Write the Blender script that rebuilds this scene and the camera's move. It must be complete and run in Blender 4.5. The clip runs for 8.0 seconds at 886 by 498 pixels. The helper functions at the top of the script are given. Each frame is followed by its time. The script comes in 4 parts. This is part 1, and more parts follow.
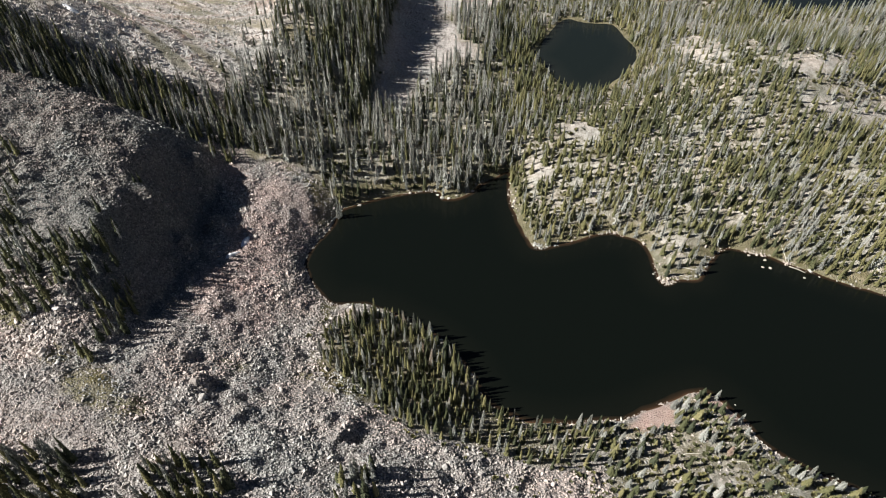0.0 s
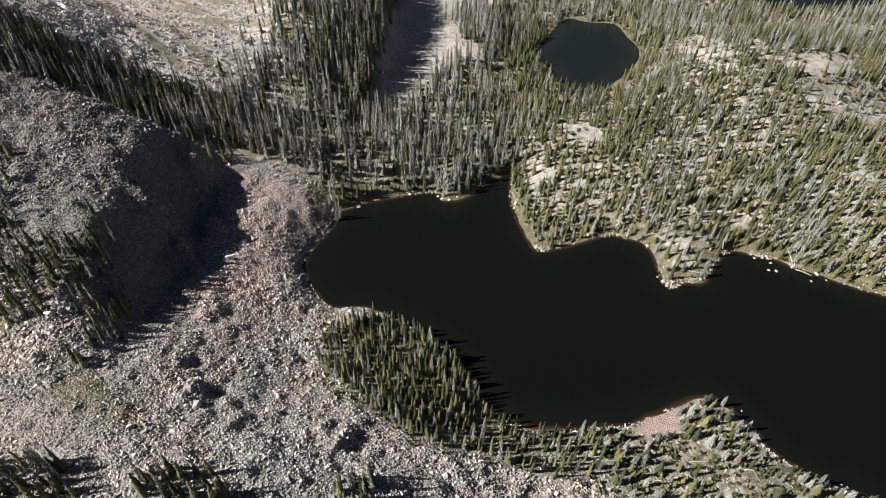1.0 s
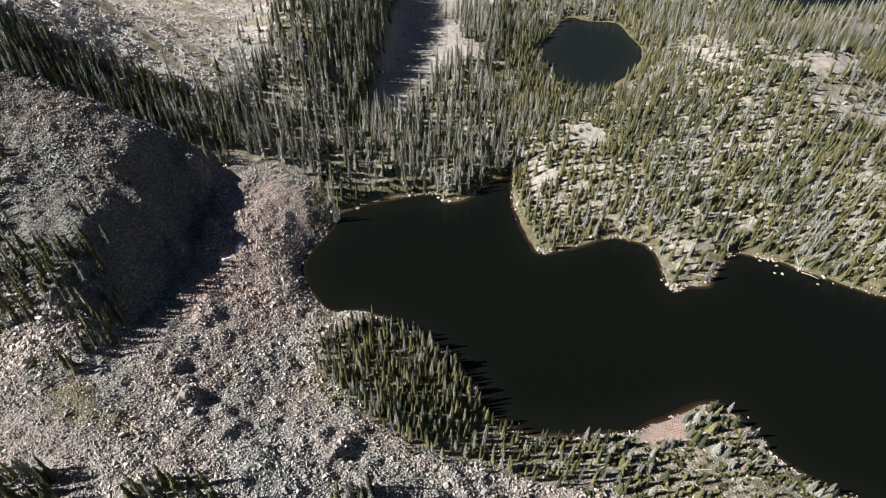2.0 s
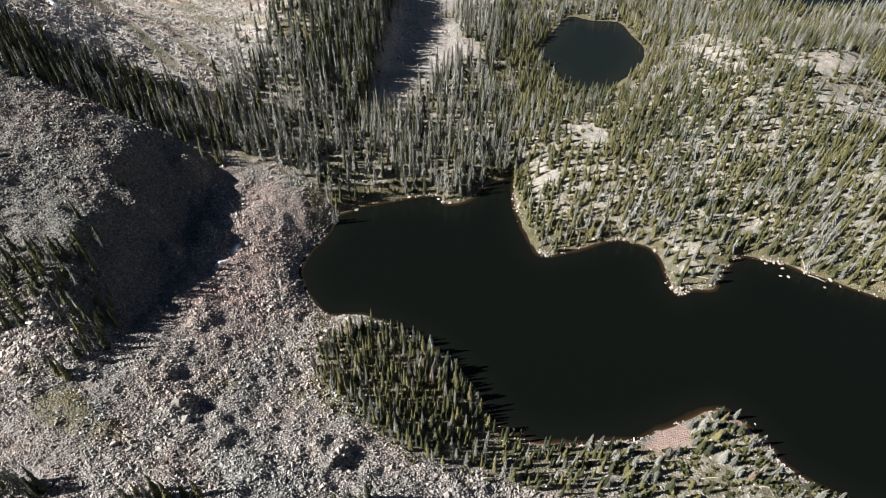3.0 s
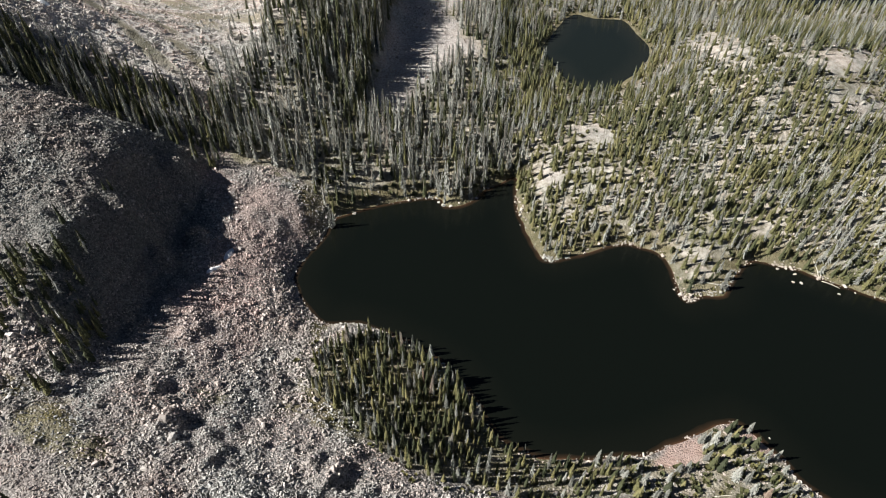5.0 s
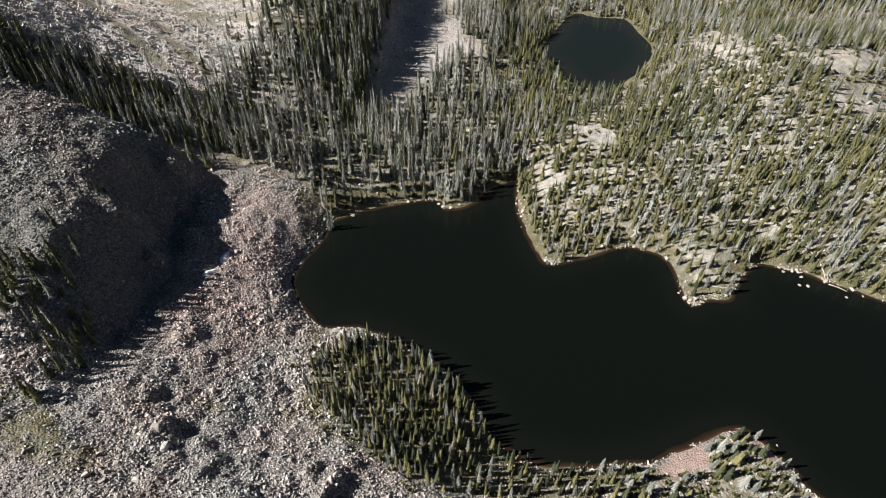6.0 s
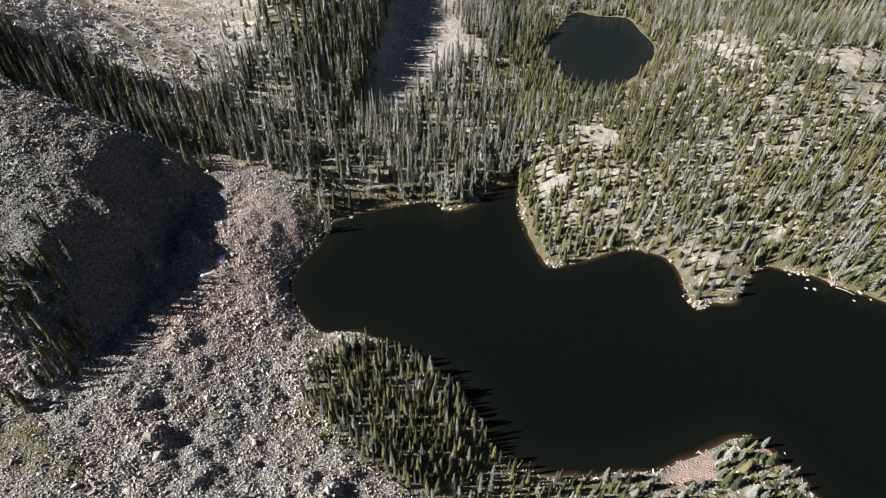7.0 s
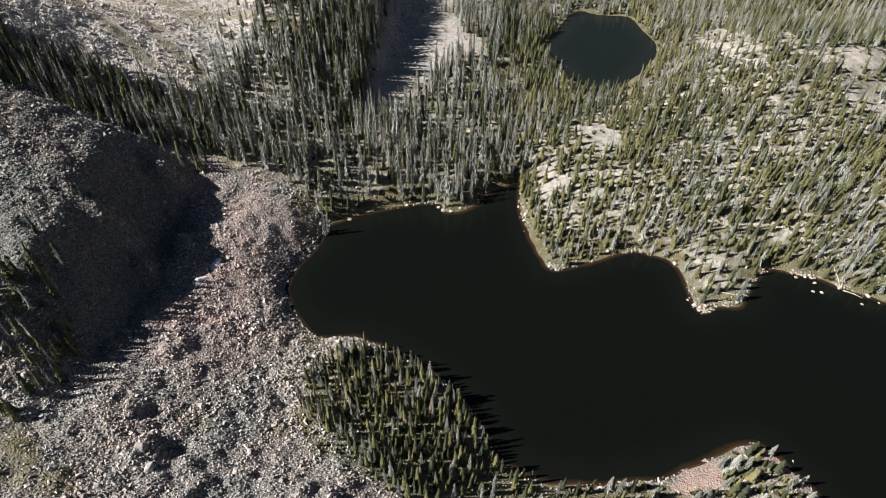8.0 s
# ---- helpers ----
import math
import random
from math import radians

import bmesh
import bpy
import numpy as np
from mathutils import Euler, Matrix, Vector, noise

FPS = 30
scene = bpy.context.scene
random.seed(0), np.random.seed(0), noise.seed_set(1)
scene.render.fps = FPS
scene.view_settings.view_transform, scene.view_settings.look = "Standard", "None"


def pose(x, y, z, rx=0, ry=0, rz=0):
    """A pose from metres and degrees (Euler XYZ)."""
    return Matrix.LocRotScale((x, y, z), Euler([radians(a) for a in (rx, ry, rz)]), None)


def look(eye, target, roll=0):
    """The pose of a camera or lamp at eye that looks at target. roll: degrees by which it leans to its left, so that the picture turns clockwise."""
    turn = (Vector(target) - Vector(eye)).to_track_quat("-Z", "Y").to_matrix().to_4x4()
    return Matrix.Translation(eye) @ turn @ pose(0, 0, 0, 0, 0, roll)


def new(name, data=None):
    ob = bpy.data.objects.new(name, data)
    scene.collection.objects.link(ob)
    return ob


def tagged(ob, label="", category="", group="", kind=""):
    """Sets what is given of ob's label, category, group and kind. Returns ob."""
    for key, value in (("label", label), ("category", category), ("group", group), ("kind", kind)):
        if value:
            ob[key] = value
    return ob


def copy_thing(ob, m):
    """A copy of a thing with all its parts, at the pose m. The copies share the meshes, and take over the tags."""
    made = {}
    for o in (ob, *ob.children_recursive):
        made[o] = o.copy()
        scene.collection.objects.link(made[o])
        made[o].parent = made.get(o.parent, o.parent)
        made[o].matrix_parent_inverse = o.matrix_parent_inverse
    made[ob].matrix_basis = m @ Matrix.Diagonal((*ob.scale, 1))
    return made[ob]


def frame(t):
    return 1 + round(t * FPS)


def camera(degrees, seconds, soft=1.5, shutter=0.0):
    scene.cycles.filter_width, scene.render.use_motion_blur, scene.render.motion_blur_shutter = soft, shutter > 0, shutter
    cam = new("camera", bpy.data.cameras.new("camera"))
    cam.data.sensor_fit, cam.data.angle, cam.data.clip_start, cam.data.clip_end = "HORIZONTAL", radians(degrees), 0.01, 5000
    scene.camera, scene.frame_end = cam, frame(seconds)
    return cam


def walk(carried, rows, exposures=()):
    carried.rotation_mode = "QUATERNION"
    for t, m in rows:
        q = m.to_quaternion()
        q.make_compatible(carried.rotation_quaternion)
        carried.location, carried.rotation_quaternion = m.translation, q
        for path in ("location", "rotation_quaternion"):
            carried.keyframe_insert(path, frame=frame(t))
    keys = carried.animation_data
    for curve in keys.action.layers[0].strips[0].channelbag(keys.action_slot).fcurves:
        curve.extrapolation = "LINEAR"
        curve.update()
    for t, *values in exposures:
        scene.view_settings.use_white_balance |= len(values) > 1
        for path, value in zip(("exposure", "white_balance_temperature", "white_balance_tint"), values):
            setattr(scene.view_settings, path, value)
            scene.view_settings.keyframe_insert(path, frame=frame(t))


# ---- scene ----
cam = camera(70.47, 8.0, soft=0.9)
walk(cam, [
    (0.0, pose(0.00, 0.00, 130.00, 43.973, -0.687, 0.712)),
    (2.0, pose(-0.27, 4.98, 126.71, 43.990, -0.718, 0.744)),
    (4.0, pose(-0.47, 10.00, 123.45, 43.990, -0.723, 0.736)),
    (6.0, pose(-0.62, 15.06, 120.23, 43.974, -0.702, 0.686)),
    (8.0, pose(-0.70, 20.16, 117.04, 43.942, -0.653, 0.596)),
])

# ---- world, sun, exposure ----
SUN_ELEV, SUN_BEARING = 41.0, 10.0     # light travels towards +x, turned a little towards +y
world = bpy.data.worlds.new("world")
scene.world = world
world.use_nodes = True
wn = world.node_tree.nodes
sky = wn.new("ShaderNodeTexSky")
sky.sky_type, sky.sun_disc = "NISHITA", False
sky.sun_elevation, sky.sun_rotation = radians(SUN_ELEV), radians(270 - SUN_BEARING)
sky.altitude, sky.air_density, sky.dust_density = 3200, 0.8, 0.4
wn["Background"].inputs["Strength"].default_value = 0.024
world.node_tree.links.new(sky.outputs["Color"], wn["Background"].inputs["Color"])
lamp = bpy.data.lights.new("sun", "SUN")
lamp.energy, lamp.angle, lamp.color = 5.0, radians(0.53), (1.0, 0.975, 0.93)
sun = new("sun", lamp)
ce, se = math.cos(radians(SUN_ELEV)), math.sin(radians(SUN_ELEV))
cb, sb = math.cos(radians(SUN_BEARING)), math.sin(radians(SUN_BEARING))
sun.matrix_world = look((-400 * ce * cb, -400 * ce * sb, 400 * se), (0, 0, 0))
scene.view_settings.exposure = 0.90

# ---- materials ----


def shader(name, rough=0.9, spec=0.3):
    m = bpy.data.materials.new(name)
    m.use_nodes = True
    b = m.node_tree.nodes["Principled BSDF"]
    b.inputs["Roughness"].default_value = rough
    b.inputs["Specular IOR Level"].default_value = spec
    return m, m.node_tree.nodes, m.node_tree.links, b


def ramp(n, stops):
    r = n.new("ShaderNodeValToRGB")
    while len(r.color_ramp.elements) < len(stops):
        r.color_ramp.elements.new(0.5)
    for e, (p, c) in zip(r.color_ramp.elements, stops):
        e.position, e.color = p, (*c, 1)
    return r


def tex(n, l, scale, detail=4, rough=0.6):
    g = n.new("ShaderNodeNewGeometry")
    t = n.new("ShaderNodeTexNoise")
    t.inputs["Scale"].default_value, t.inputs["Detail"].default_value, t.inputs["Roughness"].default_value = scale, detail, rough
    l.new(g.outputs["Position"], t.inputs["Vector"])
    return t


def mixed(n, l, fac, a, b, mode="MIX"):
    m = n.new("ShaderNodeMix")
    m.data_type, m.blend_type = "RGBA", mode
    for sock, v in ((m.inputs["Factor"], fac), (m.inputs["A"], a), (m.inputs["B"], b)):
        if isinstance(v, (int, float)):
            sock.default_value = v
        elif isinstance(v, tuple):
            sock.default_value = (*v, 1)
        else:
            l.new(v, sock)
    return m.outputs["Result"]


def own_random(n, l):
    """A number between 0 and 1 for each thing, or for each piece of a joined mesh, whose attribute runs from 1 to 2."""
    a = n.new("ShaderNodeAttribute")
    a.attribute_name = "tint"
    o = n.new("ShaderNodeObjectInfo")
    joined = n.new("ShaderNodeMath")
    joined.operation = "GREATER_THAN"
    joined.inputs[1].default_value = 0.5
    l.new(a.outputs["Fac"], joined.inputs[0])
    less = n.new("ShaderNodeMath")
    less.operation = "SUBTRACT"
    less.inputs[1].default_value = 1.0
    l.new(a.outputs["Fac"], less.inputs[0])
    m = n.new("ShaderNodeMix")
    l.new(joined.outputs[0], m.inputs["Factor"])
    l.new(o.outputs["Random"], m.inputs["A"])
    l.new(less.outputs[0], m.inputs["B"])
    return m.outputs["Result"]


def bumped(n, l, b, height, strength, distance):
    u = n.new("ShaderNodeBump")
    u.inputs["Strength"].default_value, u.inputs["Distance"].default_value = strength, distance
    l.new(height, u.inputs["Height"])
    l.new(u.outputs["Normal"], b.inputs["Normal"])


def rock_material(name, stops):
    m, n, l, b = shader(name, 0.92, 0.2)
    r = ramp(n, stops)
    l.new(own_random(n, l), r.inputs["Fac"])
    stain = tex(n, l, 2.2, 6, 0.7)
    k = ramp(n, [(0.35, (0.62, 0.62, 0.60)), (0.65, (1.08, 1.05, 1.02))])
    l.new(stain.outputs["Fac"], k.inputs["Fac"])
    c = mixed(n, l, 1.0, r.outputs["Color"], k.outputs["Color"], "MULTIPLY")
    zone = tex(n, l, 0.06, 3, 0.6)
    z = ramp(n, [(0.4, (0.92, 0.97, 0.98)), (0.6, (1.08, 0.99, 0.96))])
    l.new(zone.outputs["Fac"], z.inputs["Fac"])
    l.new(mixed(n, l, 1.0, c, z.outputs["Color"], "MULTIPLY"), b.inputs["Base Color"])
    bumped(n, l, b, tex(n, l, 6, 5, 0.7).outputs["Fac"], 0.6, 0.15)
    return m


ROCK = rock_material("talus_rock", [(0.0, (0.27, 0.26, 0.25)), (0.3, (0.43, 0.41, 0.395)), (0.7, (0.54, 0.51, 0.49)), (1.0, (0.66, 0.63, 0.605))])
ROSY = rock_material("rosy_talus_rock", [(0.0, (0.34, 0.292, 0.281)), (0.4, (0.51, 0.44, 0.424)), (1.0, (0.69, 0.615, 0.595))])
SCREE = rock_material("pale_scree", [(0.0, (0.36, 0.33, 0.305)), (0.5, (0.52, 0.48, 0.455)), (1.0, (0.64, 0.595, 0.565))])
# Lichened stone, made darker to carry the shade on the hill's east flank.
SHADED_LICHENED = rock_material("shaded_lichened_talus_rock", [(0.0, (0.16, 0.158, 0.152)), (0.4, (0.28, 0.273, 0.26)), (0.8, (0.38, 0.368, 0.35)), (1.0, (0.52, 0.50, 0.48))])
PALE = rock_material("pale_granite", [(0.0, (0.40, 0.375, 0.34)), (1.0, (0.58, 0.545, 0.50))])


def foliage_material(name, stops, dry=False):
    m, n, l, b = shader(name, 0.75, 0.25)
    r = ramp(n, stops)
    l.new(own_random(n, l), r.inputs["Fac"])
    t = tex(n, l, 3.5, 3, 0.7)
    k = ramp(n, [(0.3, (0.6, 0.62, 0.6)), (0.7, (1.25, 1.22, 1.1))])
    l.new(t.outputs["Fac"], k.inputs["Fac"])
    l.new(mixed(n, l, 1.0, r.outputs["Color"], k.outputs["Color"], "MULTIPLY"), b.inputs["Base Color"])
    return m


LIVE = foliage_material("spruce_needles", [(0.0, (0.040, 0.048, 0.029)), (0.4, (0.076, 0.083, 0.042)), (0.75, (0.145, 0.138, 0.064)), (1.0, (0.205, 0.186, 0.094))])
DEAD = foliage_material("dead_grey_branches", [(0.0, (0.15, 0.15, 0.14)), (0.5, (0.25, 0.255, 0.245)), (0.93, (0.40, 0.405, 0.395)), (1.0, (0.29, 0.21, 0.17))])
BARK = foliage_material("grey_bark", [(0.0, (0.14, 0.12, 0.10)), (1.0, (0.26, 0.24, 0.22))])
LOGWOOD = foliage_material("bleached_wood", [(0.0, (0.48, 0.45, 0.40)), (1.0, (0.60, 0.57, 0.52))])

SNOW, n, l, b = shader("old_snow", 0.6, 0.4)
t = tex(n, l, 1.4, 5, 0.6)
k = ramp(n, [(0.3, (0.72, 0.73, 0.75)), (0.6, (0.88, 0.88, 0.88))])
l.new(t.outputs["Fac"], k.inputs["Fac"])
l.new(k.outputs["Color"], b.inputs["Base Color"])
bumped(n, l, b, t.outputs["Fac"], 0.5, 0.2)

GROUND, n, l, b = shader("ground_cover", 0.95, 0.15)
cov = n.new("ShaderNodeAttribute")
cov.attribute_name = "cover"
sep = n.new("ShaderNodeSeparateColor")
l.new(cov.outputs["Color"], sep.inputs["Color"])
fine, mid, broad = tex(n, l, 3.0, 6, 0.7), tex(n, l, 0.45, 5, 0.65), tex(n, l, 0.07, 4, 0.6)
chips = n.new("ShaderNodeTexVoronoi")
chips.inputs["Scale"].default_value = 2.4
l.new(n.new("ShaderNodeNewGeometry").outputs["Position"], chips.inputs["Vector"])
chipsep = n.new("ShaderNodeSeparateColor")
l.new(chips.outputs["Color"], chipsep.inputs["Color"])
# Stone chips darker than the blocks: painted shade for the gaps between them.
scree = ramp(n, [(0.0, (0.13, 0.12, 0.115)), (0.5, (0.24, 0.222, 0.212)), (1.0, (0.38, 0.352, 0.335))])
l.new(chipsep.outputs["Red"], scree.inputs["Fac"])
duff = ramp(n, [(0.32, (0.13, 0.115, 0.07)), (0.42, (0.23, 0.21, 0.165)), (0.54, (0.41, 0.38, 0.33)), (0.7, (0.60, 0.56, 0.51))])
l.new(mid.outputs["Fac"], duff.inputs["Fac"])
grass = ramp(n, [(0.3, (0.075, 0.075, 0.035)), (0.55, (0.165, 0.143, 0.074)), (0.75, (0.285, 0.235, 0.14))])
l.new(mixed(n, l, 0.5, fine.outputs["Fac"], mid.outputs["Fac"]), grass.inputs["Fac"])
soil = ramp(n, [(0.3, (0.33, 0.235, 0.205)), (0.7, (0.46, 0.35, 0.31))])
l.new(mid.outputs["Fac"], soil.inputs["Fac"])
c = mixed(n, l, sep.outputs["Blue"], scree.outputs["Color"], duff.outputs["Color"])
pale = ramp(n, [(0.0, (0.40, 0.365, 0.34)), (0.5, (0.54, 0.50, 0.475)), (1.0, (0.66, 0.62, 0.59))])
l.new(chipsep.outputs["Red"], pale.inputs["Fac"])
c = mixed(n, l, cov.outputs["Alpha"], c, pale.outputs["Color"])
lich_shade = n.new("ShaderNodeAttribute")
lich_shade.attribute_name = "lichen_shade"
# Lichened ground of the hill, its tone also lowered for the flank's shade.
dusky = ramp(n, [(0.0, (0.115, 0.113, 0.106)), (0.5, (0.19, 0.184, 0.172)), (1.0, (0.28, 0.268, 0.252))])
l.new(chipsep.outputs["Red"], dusky.inputs["Fac"])
c = mixed(n, l, lich_shade.outputs["Fac"], c, dusky.outputs["Color"])
c = mixed(n, l, sep.outputs["Red"], c, grass.outputs["Color"])
c = mixed(n, l, sep.outputs["Green"], c, soil.outputs["Color"])
tone = ramp(n, [(0.35, (0.82, 0.86, 0.86)), (0.65, (1.08, 1.03, 1.0))])
l.new(broad.outputs["Fac"], tone.inputs["Fac"])
l.new(mixed(n, l, 1.0, c, tone.outputs["Color"], "MULTIPLY"), b.inputs["Base Color"])
lump = n.new("ShaderNodeMath")
lump.operation = "SUBTRACT"
l.new(fine.outputs["Fac"], lump.inputs[0])
l.new(chips.outputs["Distance"], lump.inputs[1])
bumped(n, l, b, lump.outputs[0], 1.0, 0.35)



def water_material(name, deep):
    """Still murky water, brown over the shallows."""
    m, n, l, b = shader(name, 0.16, 0.42)
    b.inputs["IOR"].default_value = 1.33
    dep = n.new("ShaderNodeAttribute")
    dep.attribute_name = "depth"
    k = ramp(n, [(0.0, (0.085, 0.045, 0.026)), (0.05, (0.027, 0.017, 0.010)), (0.16, (1.5 * deep[0], 1.3 * deep[1], 1.25 * deep[2])), (1.0, deep)])
    l.new(dep.outputs["Fac"], k.inputs["Fac"])
    l.new(k.outputs["Color"], b.inputs["Base Color"])
    bumped(n, l, b, tex(n, l, 1.5, 3, 0.6).outputs["Fac"], 0.05, 0.05)
    return m


WATER = water_material("dark_lake_water", (0.0034, 0.0046, 0.0035))
# Base colour raised to stand in for the sky's reflection at flatter view angles.
TARN_WATER = water_material("grey_green_skylit_tarn_water", (0.0085, 0.0115, 0.0102))

# ---- the lie of the land ----


def lattice(ix, iy, seed):
    h = (ix.astype(np.int64) * 374761393 + iy.astype(np.int64) * 668265263 + seed * 974634777) & 0xFFFFFFFF
    h = ((h ^ (h >> 13)) * 1274126177) & 0xFFFFFFFF
    return ((h ^ (h >> 16)) & 0xFFFFFF) / float(0xFFFFFF)


def bumps(x, y, size, seed, octaves=3):
    """Smooth noise between about -1 and 1 with features of that size in metres."""
    out, amp, tot = np.zeros(np.shape(x)), 1.0, 0.0
    for o in range(octaves):
        u, v = np.asarray(x) / size + 17.3 * o, np.asarray(y) / size - 9.1 * o
        ix, iy = np.floor(u), np.floor(v)
        fx, fy = u - ix, v - iy
        fx, fy = fx * fx * (3 - 2 * fx), fy * fy * (3 - 2 * fy)
        a, b2 = lattice(ix, iy, seed + o), lattice(ix + 1, iy, seed + o)
        c2, d2 = lattice(ix, iy + 1, seed + o), lattice(ix + 1, iy + 1, seed + o)
        out += amp * (2 * ((a * (1 - fx) + b2 * fx) * (1 - fy) + (c2 * (1 - fx) + d2 * fx) * fy) - 1)
        tot += amp
        amp, size = amp * 0.5, size * 0.5
    return out / tot


def ease(x, a, b2):
    s = np.clip((x - a) / (b2 - a), 0, 1)
    return s * s * (3 - 2 * s)


def from_edge(x, y, outline):
    """Metres from a closed outline, negative inside it."""
    x, y = np.asarray(x, float), np.asarray(y, float)
    d, inside = np.full(x.shape, 1e9), np.zeros(x.shape, bool)
    for i in range(len(outline)):
        (x0, y0), (x1, y1) = outline[i - 1], outline[i]
        ex, ey = x1 - x0, y1 - y0
        s = np.clip(((x - x0) * ex + (y - y0) * ey) / (ex * ex + ey * ey + 1e-9), 0, 1)
        d = np.minimum(d, np.hypot(x - x0 - s * ex, y - y0 - s * ey))
        inside ^= ((y0 > y) != (y1 > y)) & (x < ex * (y - y0) / (ey if ey else 1e-9) + x0)
    return np.where(inside, -d, d)


def rounded(points, steps=4):
    """A closed Catmull-Rom line through the corners of an outline."""
    p = np.array(points, float)
    a, b2, c2, d2 = np.roll(p, 1, 0), p, np.roll(p, -1, 0), np.roll(p, -2, 0)
    out = []
    for i in range(len(p)):
        for s in np.arange(steps) / steps:
            out.append(tuple(0.5 * (2 * b2[i] + (c2[i] - a[i]) * s + (2 * a[i] - 5 * b2[i] + 4 * c2[i] - d2[i]) * s * s
                                    + (3 * b2[i] - a[i] - 3 * c2[i] + d2[i]) * s ** 3)))
    return out


MAIN_LAKE = rounded([(-39, 118), (-38, 125), (-34, 133), (-31, 142), (-17, 148), (-3, 151), (0, 147), (6, 149), (12, 155), (21, 161),
                     (21, 152), (22, 141), (25, 130), (27, 127), (33, 128), (47, 133), (53, 132), (59, 128), (60, 116), (62, 114),
                     (65, 116), (71, 116), (75, 122), (82, 128), (87, 126.5), (93, 125), (100, 121), (116, 113), (160, 96), (230, 60), (120, 35),
                     (91, 55), (82, 59), (72, 66), (69.5, 72), (64, 79), (60, 79), (49, 75), (45, 73), (40, 71.5), (23, 70.5),
                     (12, 75), (5.5, 86), (-4, 96), (-20, 104), (-29, 104), (-34, 109)], 3)
UPPER_LAKE = rounded([(52, 266), (61, 262), (72, 261), (76, 248), (78, 237), (74, 226), (67, 217), (55, 206), (44, 212), (39, 225), (34, 233), (42, 249)], 3)
FAR_LAKE = rounded([(142, 288), (150.5, 284), (161.5, 281), (178.5, 282), (195, 286), (206, 298), (240, 350), (220, 390), (150, 370), (125, 330)], 3)
LAKES = [(MAIN_LAKE, 0.0), (UPPER_LAKE, 2.0), (FAR_LAKE, 0.0)]

# hills and ridges: middle x, y, half-widths, turn, height, steepness of the flanks
HILLS = [(-135.7, 187.0, 81.6, 49.0, -0.14, 40.8, 0.86), (-82.4, 51.4, 33.9, 62.6, -0.39, 17.2, 1.13),
         (14.1, 237.9, 30.8, 38.5, -0.26, 4.7, 1.26), (122.0, 210.7, 46.0, 32.3, 0.47, 16.2, 1.25), (102.9, 154.9, 93.0, 35.3, -0.28, 8.0, 1.39),
         (-25.4, 41.2, 46.6, 33.2, -0.20, 20.5, 1.13), (-46.2, 250.4, 32.0, 50.1, -0.2, 16.0, 1.0), (59.4, 40.9, 45.4, 21.4, 0.0, 6.9, 1.1), (-149.5, 128.4, 47.9, 59.7, 0.13, 30.4, 1.17),
         (-43.5, 235.0, 22.0, 52.0, 0.0, 7.5, 2.6), (-91.3, 122.7, 14.1, 19.2, -0.09, 2.7, 2.1), (-98.0, 144.0, 12.0, 8.0, 0.0, 3.0, 1.0),
         (-73.0, 117.5, 3.2, 3.2, 0.3, 5.0, 1.2), (-69.0, 139.2, 2.6, 3.2, -0.5, 4.9, 1.2), (-62.3, 123.5, 2.6, 2.8, 0.2, 3.0, 1.2), (-66.5, 113.0, 2.2, 2.6, 0.2, 3.4, 1.2)]
# the talus hill whose east flank falls away as one straight steep slope: crest x, y, width of the slope, height, turn, reach north and south, bluntness, reach west
BLUFF = (-79.6, 116.7, 14.0, 15.6, -0.02, 31.5, 39.5, 2.1, 47.3)
# hollows between the talus heaps: x, y, radius, depth
HOLLOWS = [(-44.6, 69.2, 2.0, 1.2), (-15.8, 58.2, 2.2, 1.5)]
# ledges in the talus with a steep broken east face: x, y, length, height, turn
LEDGES = [(-46.5, 69.0, 3.0, 2.0, 0.5), (-18.6, 58.6, 3.4, 2.3, -0.35), (-50.5, 67.6, 1.8, 1.2, 0.3), (-38.2, 59.8, 2.0, 1.2, -0.4), (-22.8, 62.8, 2.4, 1.4, 0.4), (-31.6, 64.6, 1.6, 1.2, 0.1),
          (-54.5, 75.0, 1.8, 1.0, -0.3), (-66.5, 72.5, 2.0, 1.2, 0.2)]


WOODS = [(-110, 600), (-80, 300), (-64.0, 236.1), (-57.8, 194.3), (-68.1, 169.9), (-64.7, 155.1), (-59.4, 147.4), (-46.1, 148.4), (-33.8, 142.4), (-28.0, 138.0), (30.0, 110.0), (120, 90), (500, 60), (900, 600)]
GULLY = [(-22.4, 289.5), (-21, 253.3), (-23.8, 212.2), (-24.7, 194.1), (-25.6, 182.6), (-20.1, 181.2), (-13, 183.8), (-9.8, 195.1), (-1.4, 210.7), (4.7, 220.3), (10.9, 219.1), (12.7, 231.5), (4.8, 235.1), (4.9, 247.9), (-1.9, 254.1), (3.9, 262.1), (14.8, 272.5), (27.7, 275.7), (30.4, 295.8), (2.2, 302.8)]
ISLAND_WOOD = [(-28, 92.5), (-25.6, 96.5), (-19.6, 100.6), (-12.9, 101), (-6, 99), (1, 93.2), (5.4, 85.4), (9, 81.2), (15, 76), (22, 72), (32, 71), (37.6, 70.5), (38, 63), (31, 57.5), (23.4, 56.6), (17, 58), (7, 60.6), (-4, 62), (-8.5, 65.4), (-13.6, 67.6), (-15.6, 71.6), (-21, 76.6), (-26, 80.6), (-29, 86.1)]
PENINSULA = [(34, 70.5), (44, 72), (53, 76), (57, 79), (64, 79.5), (69, 73), (71, 65), (82, 58), (93, 54), (88, 38), (36, 38)]
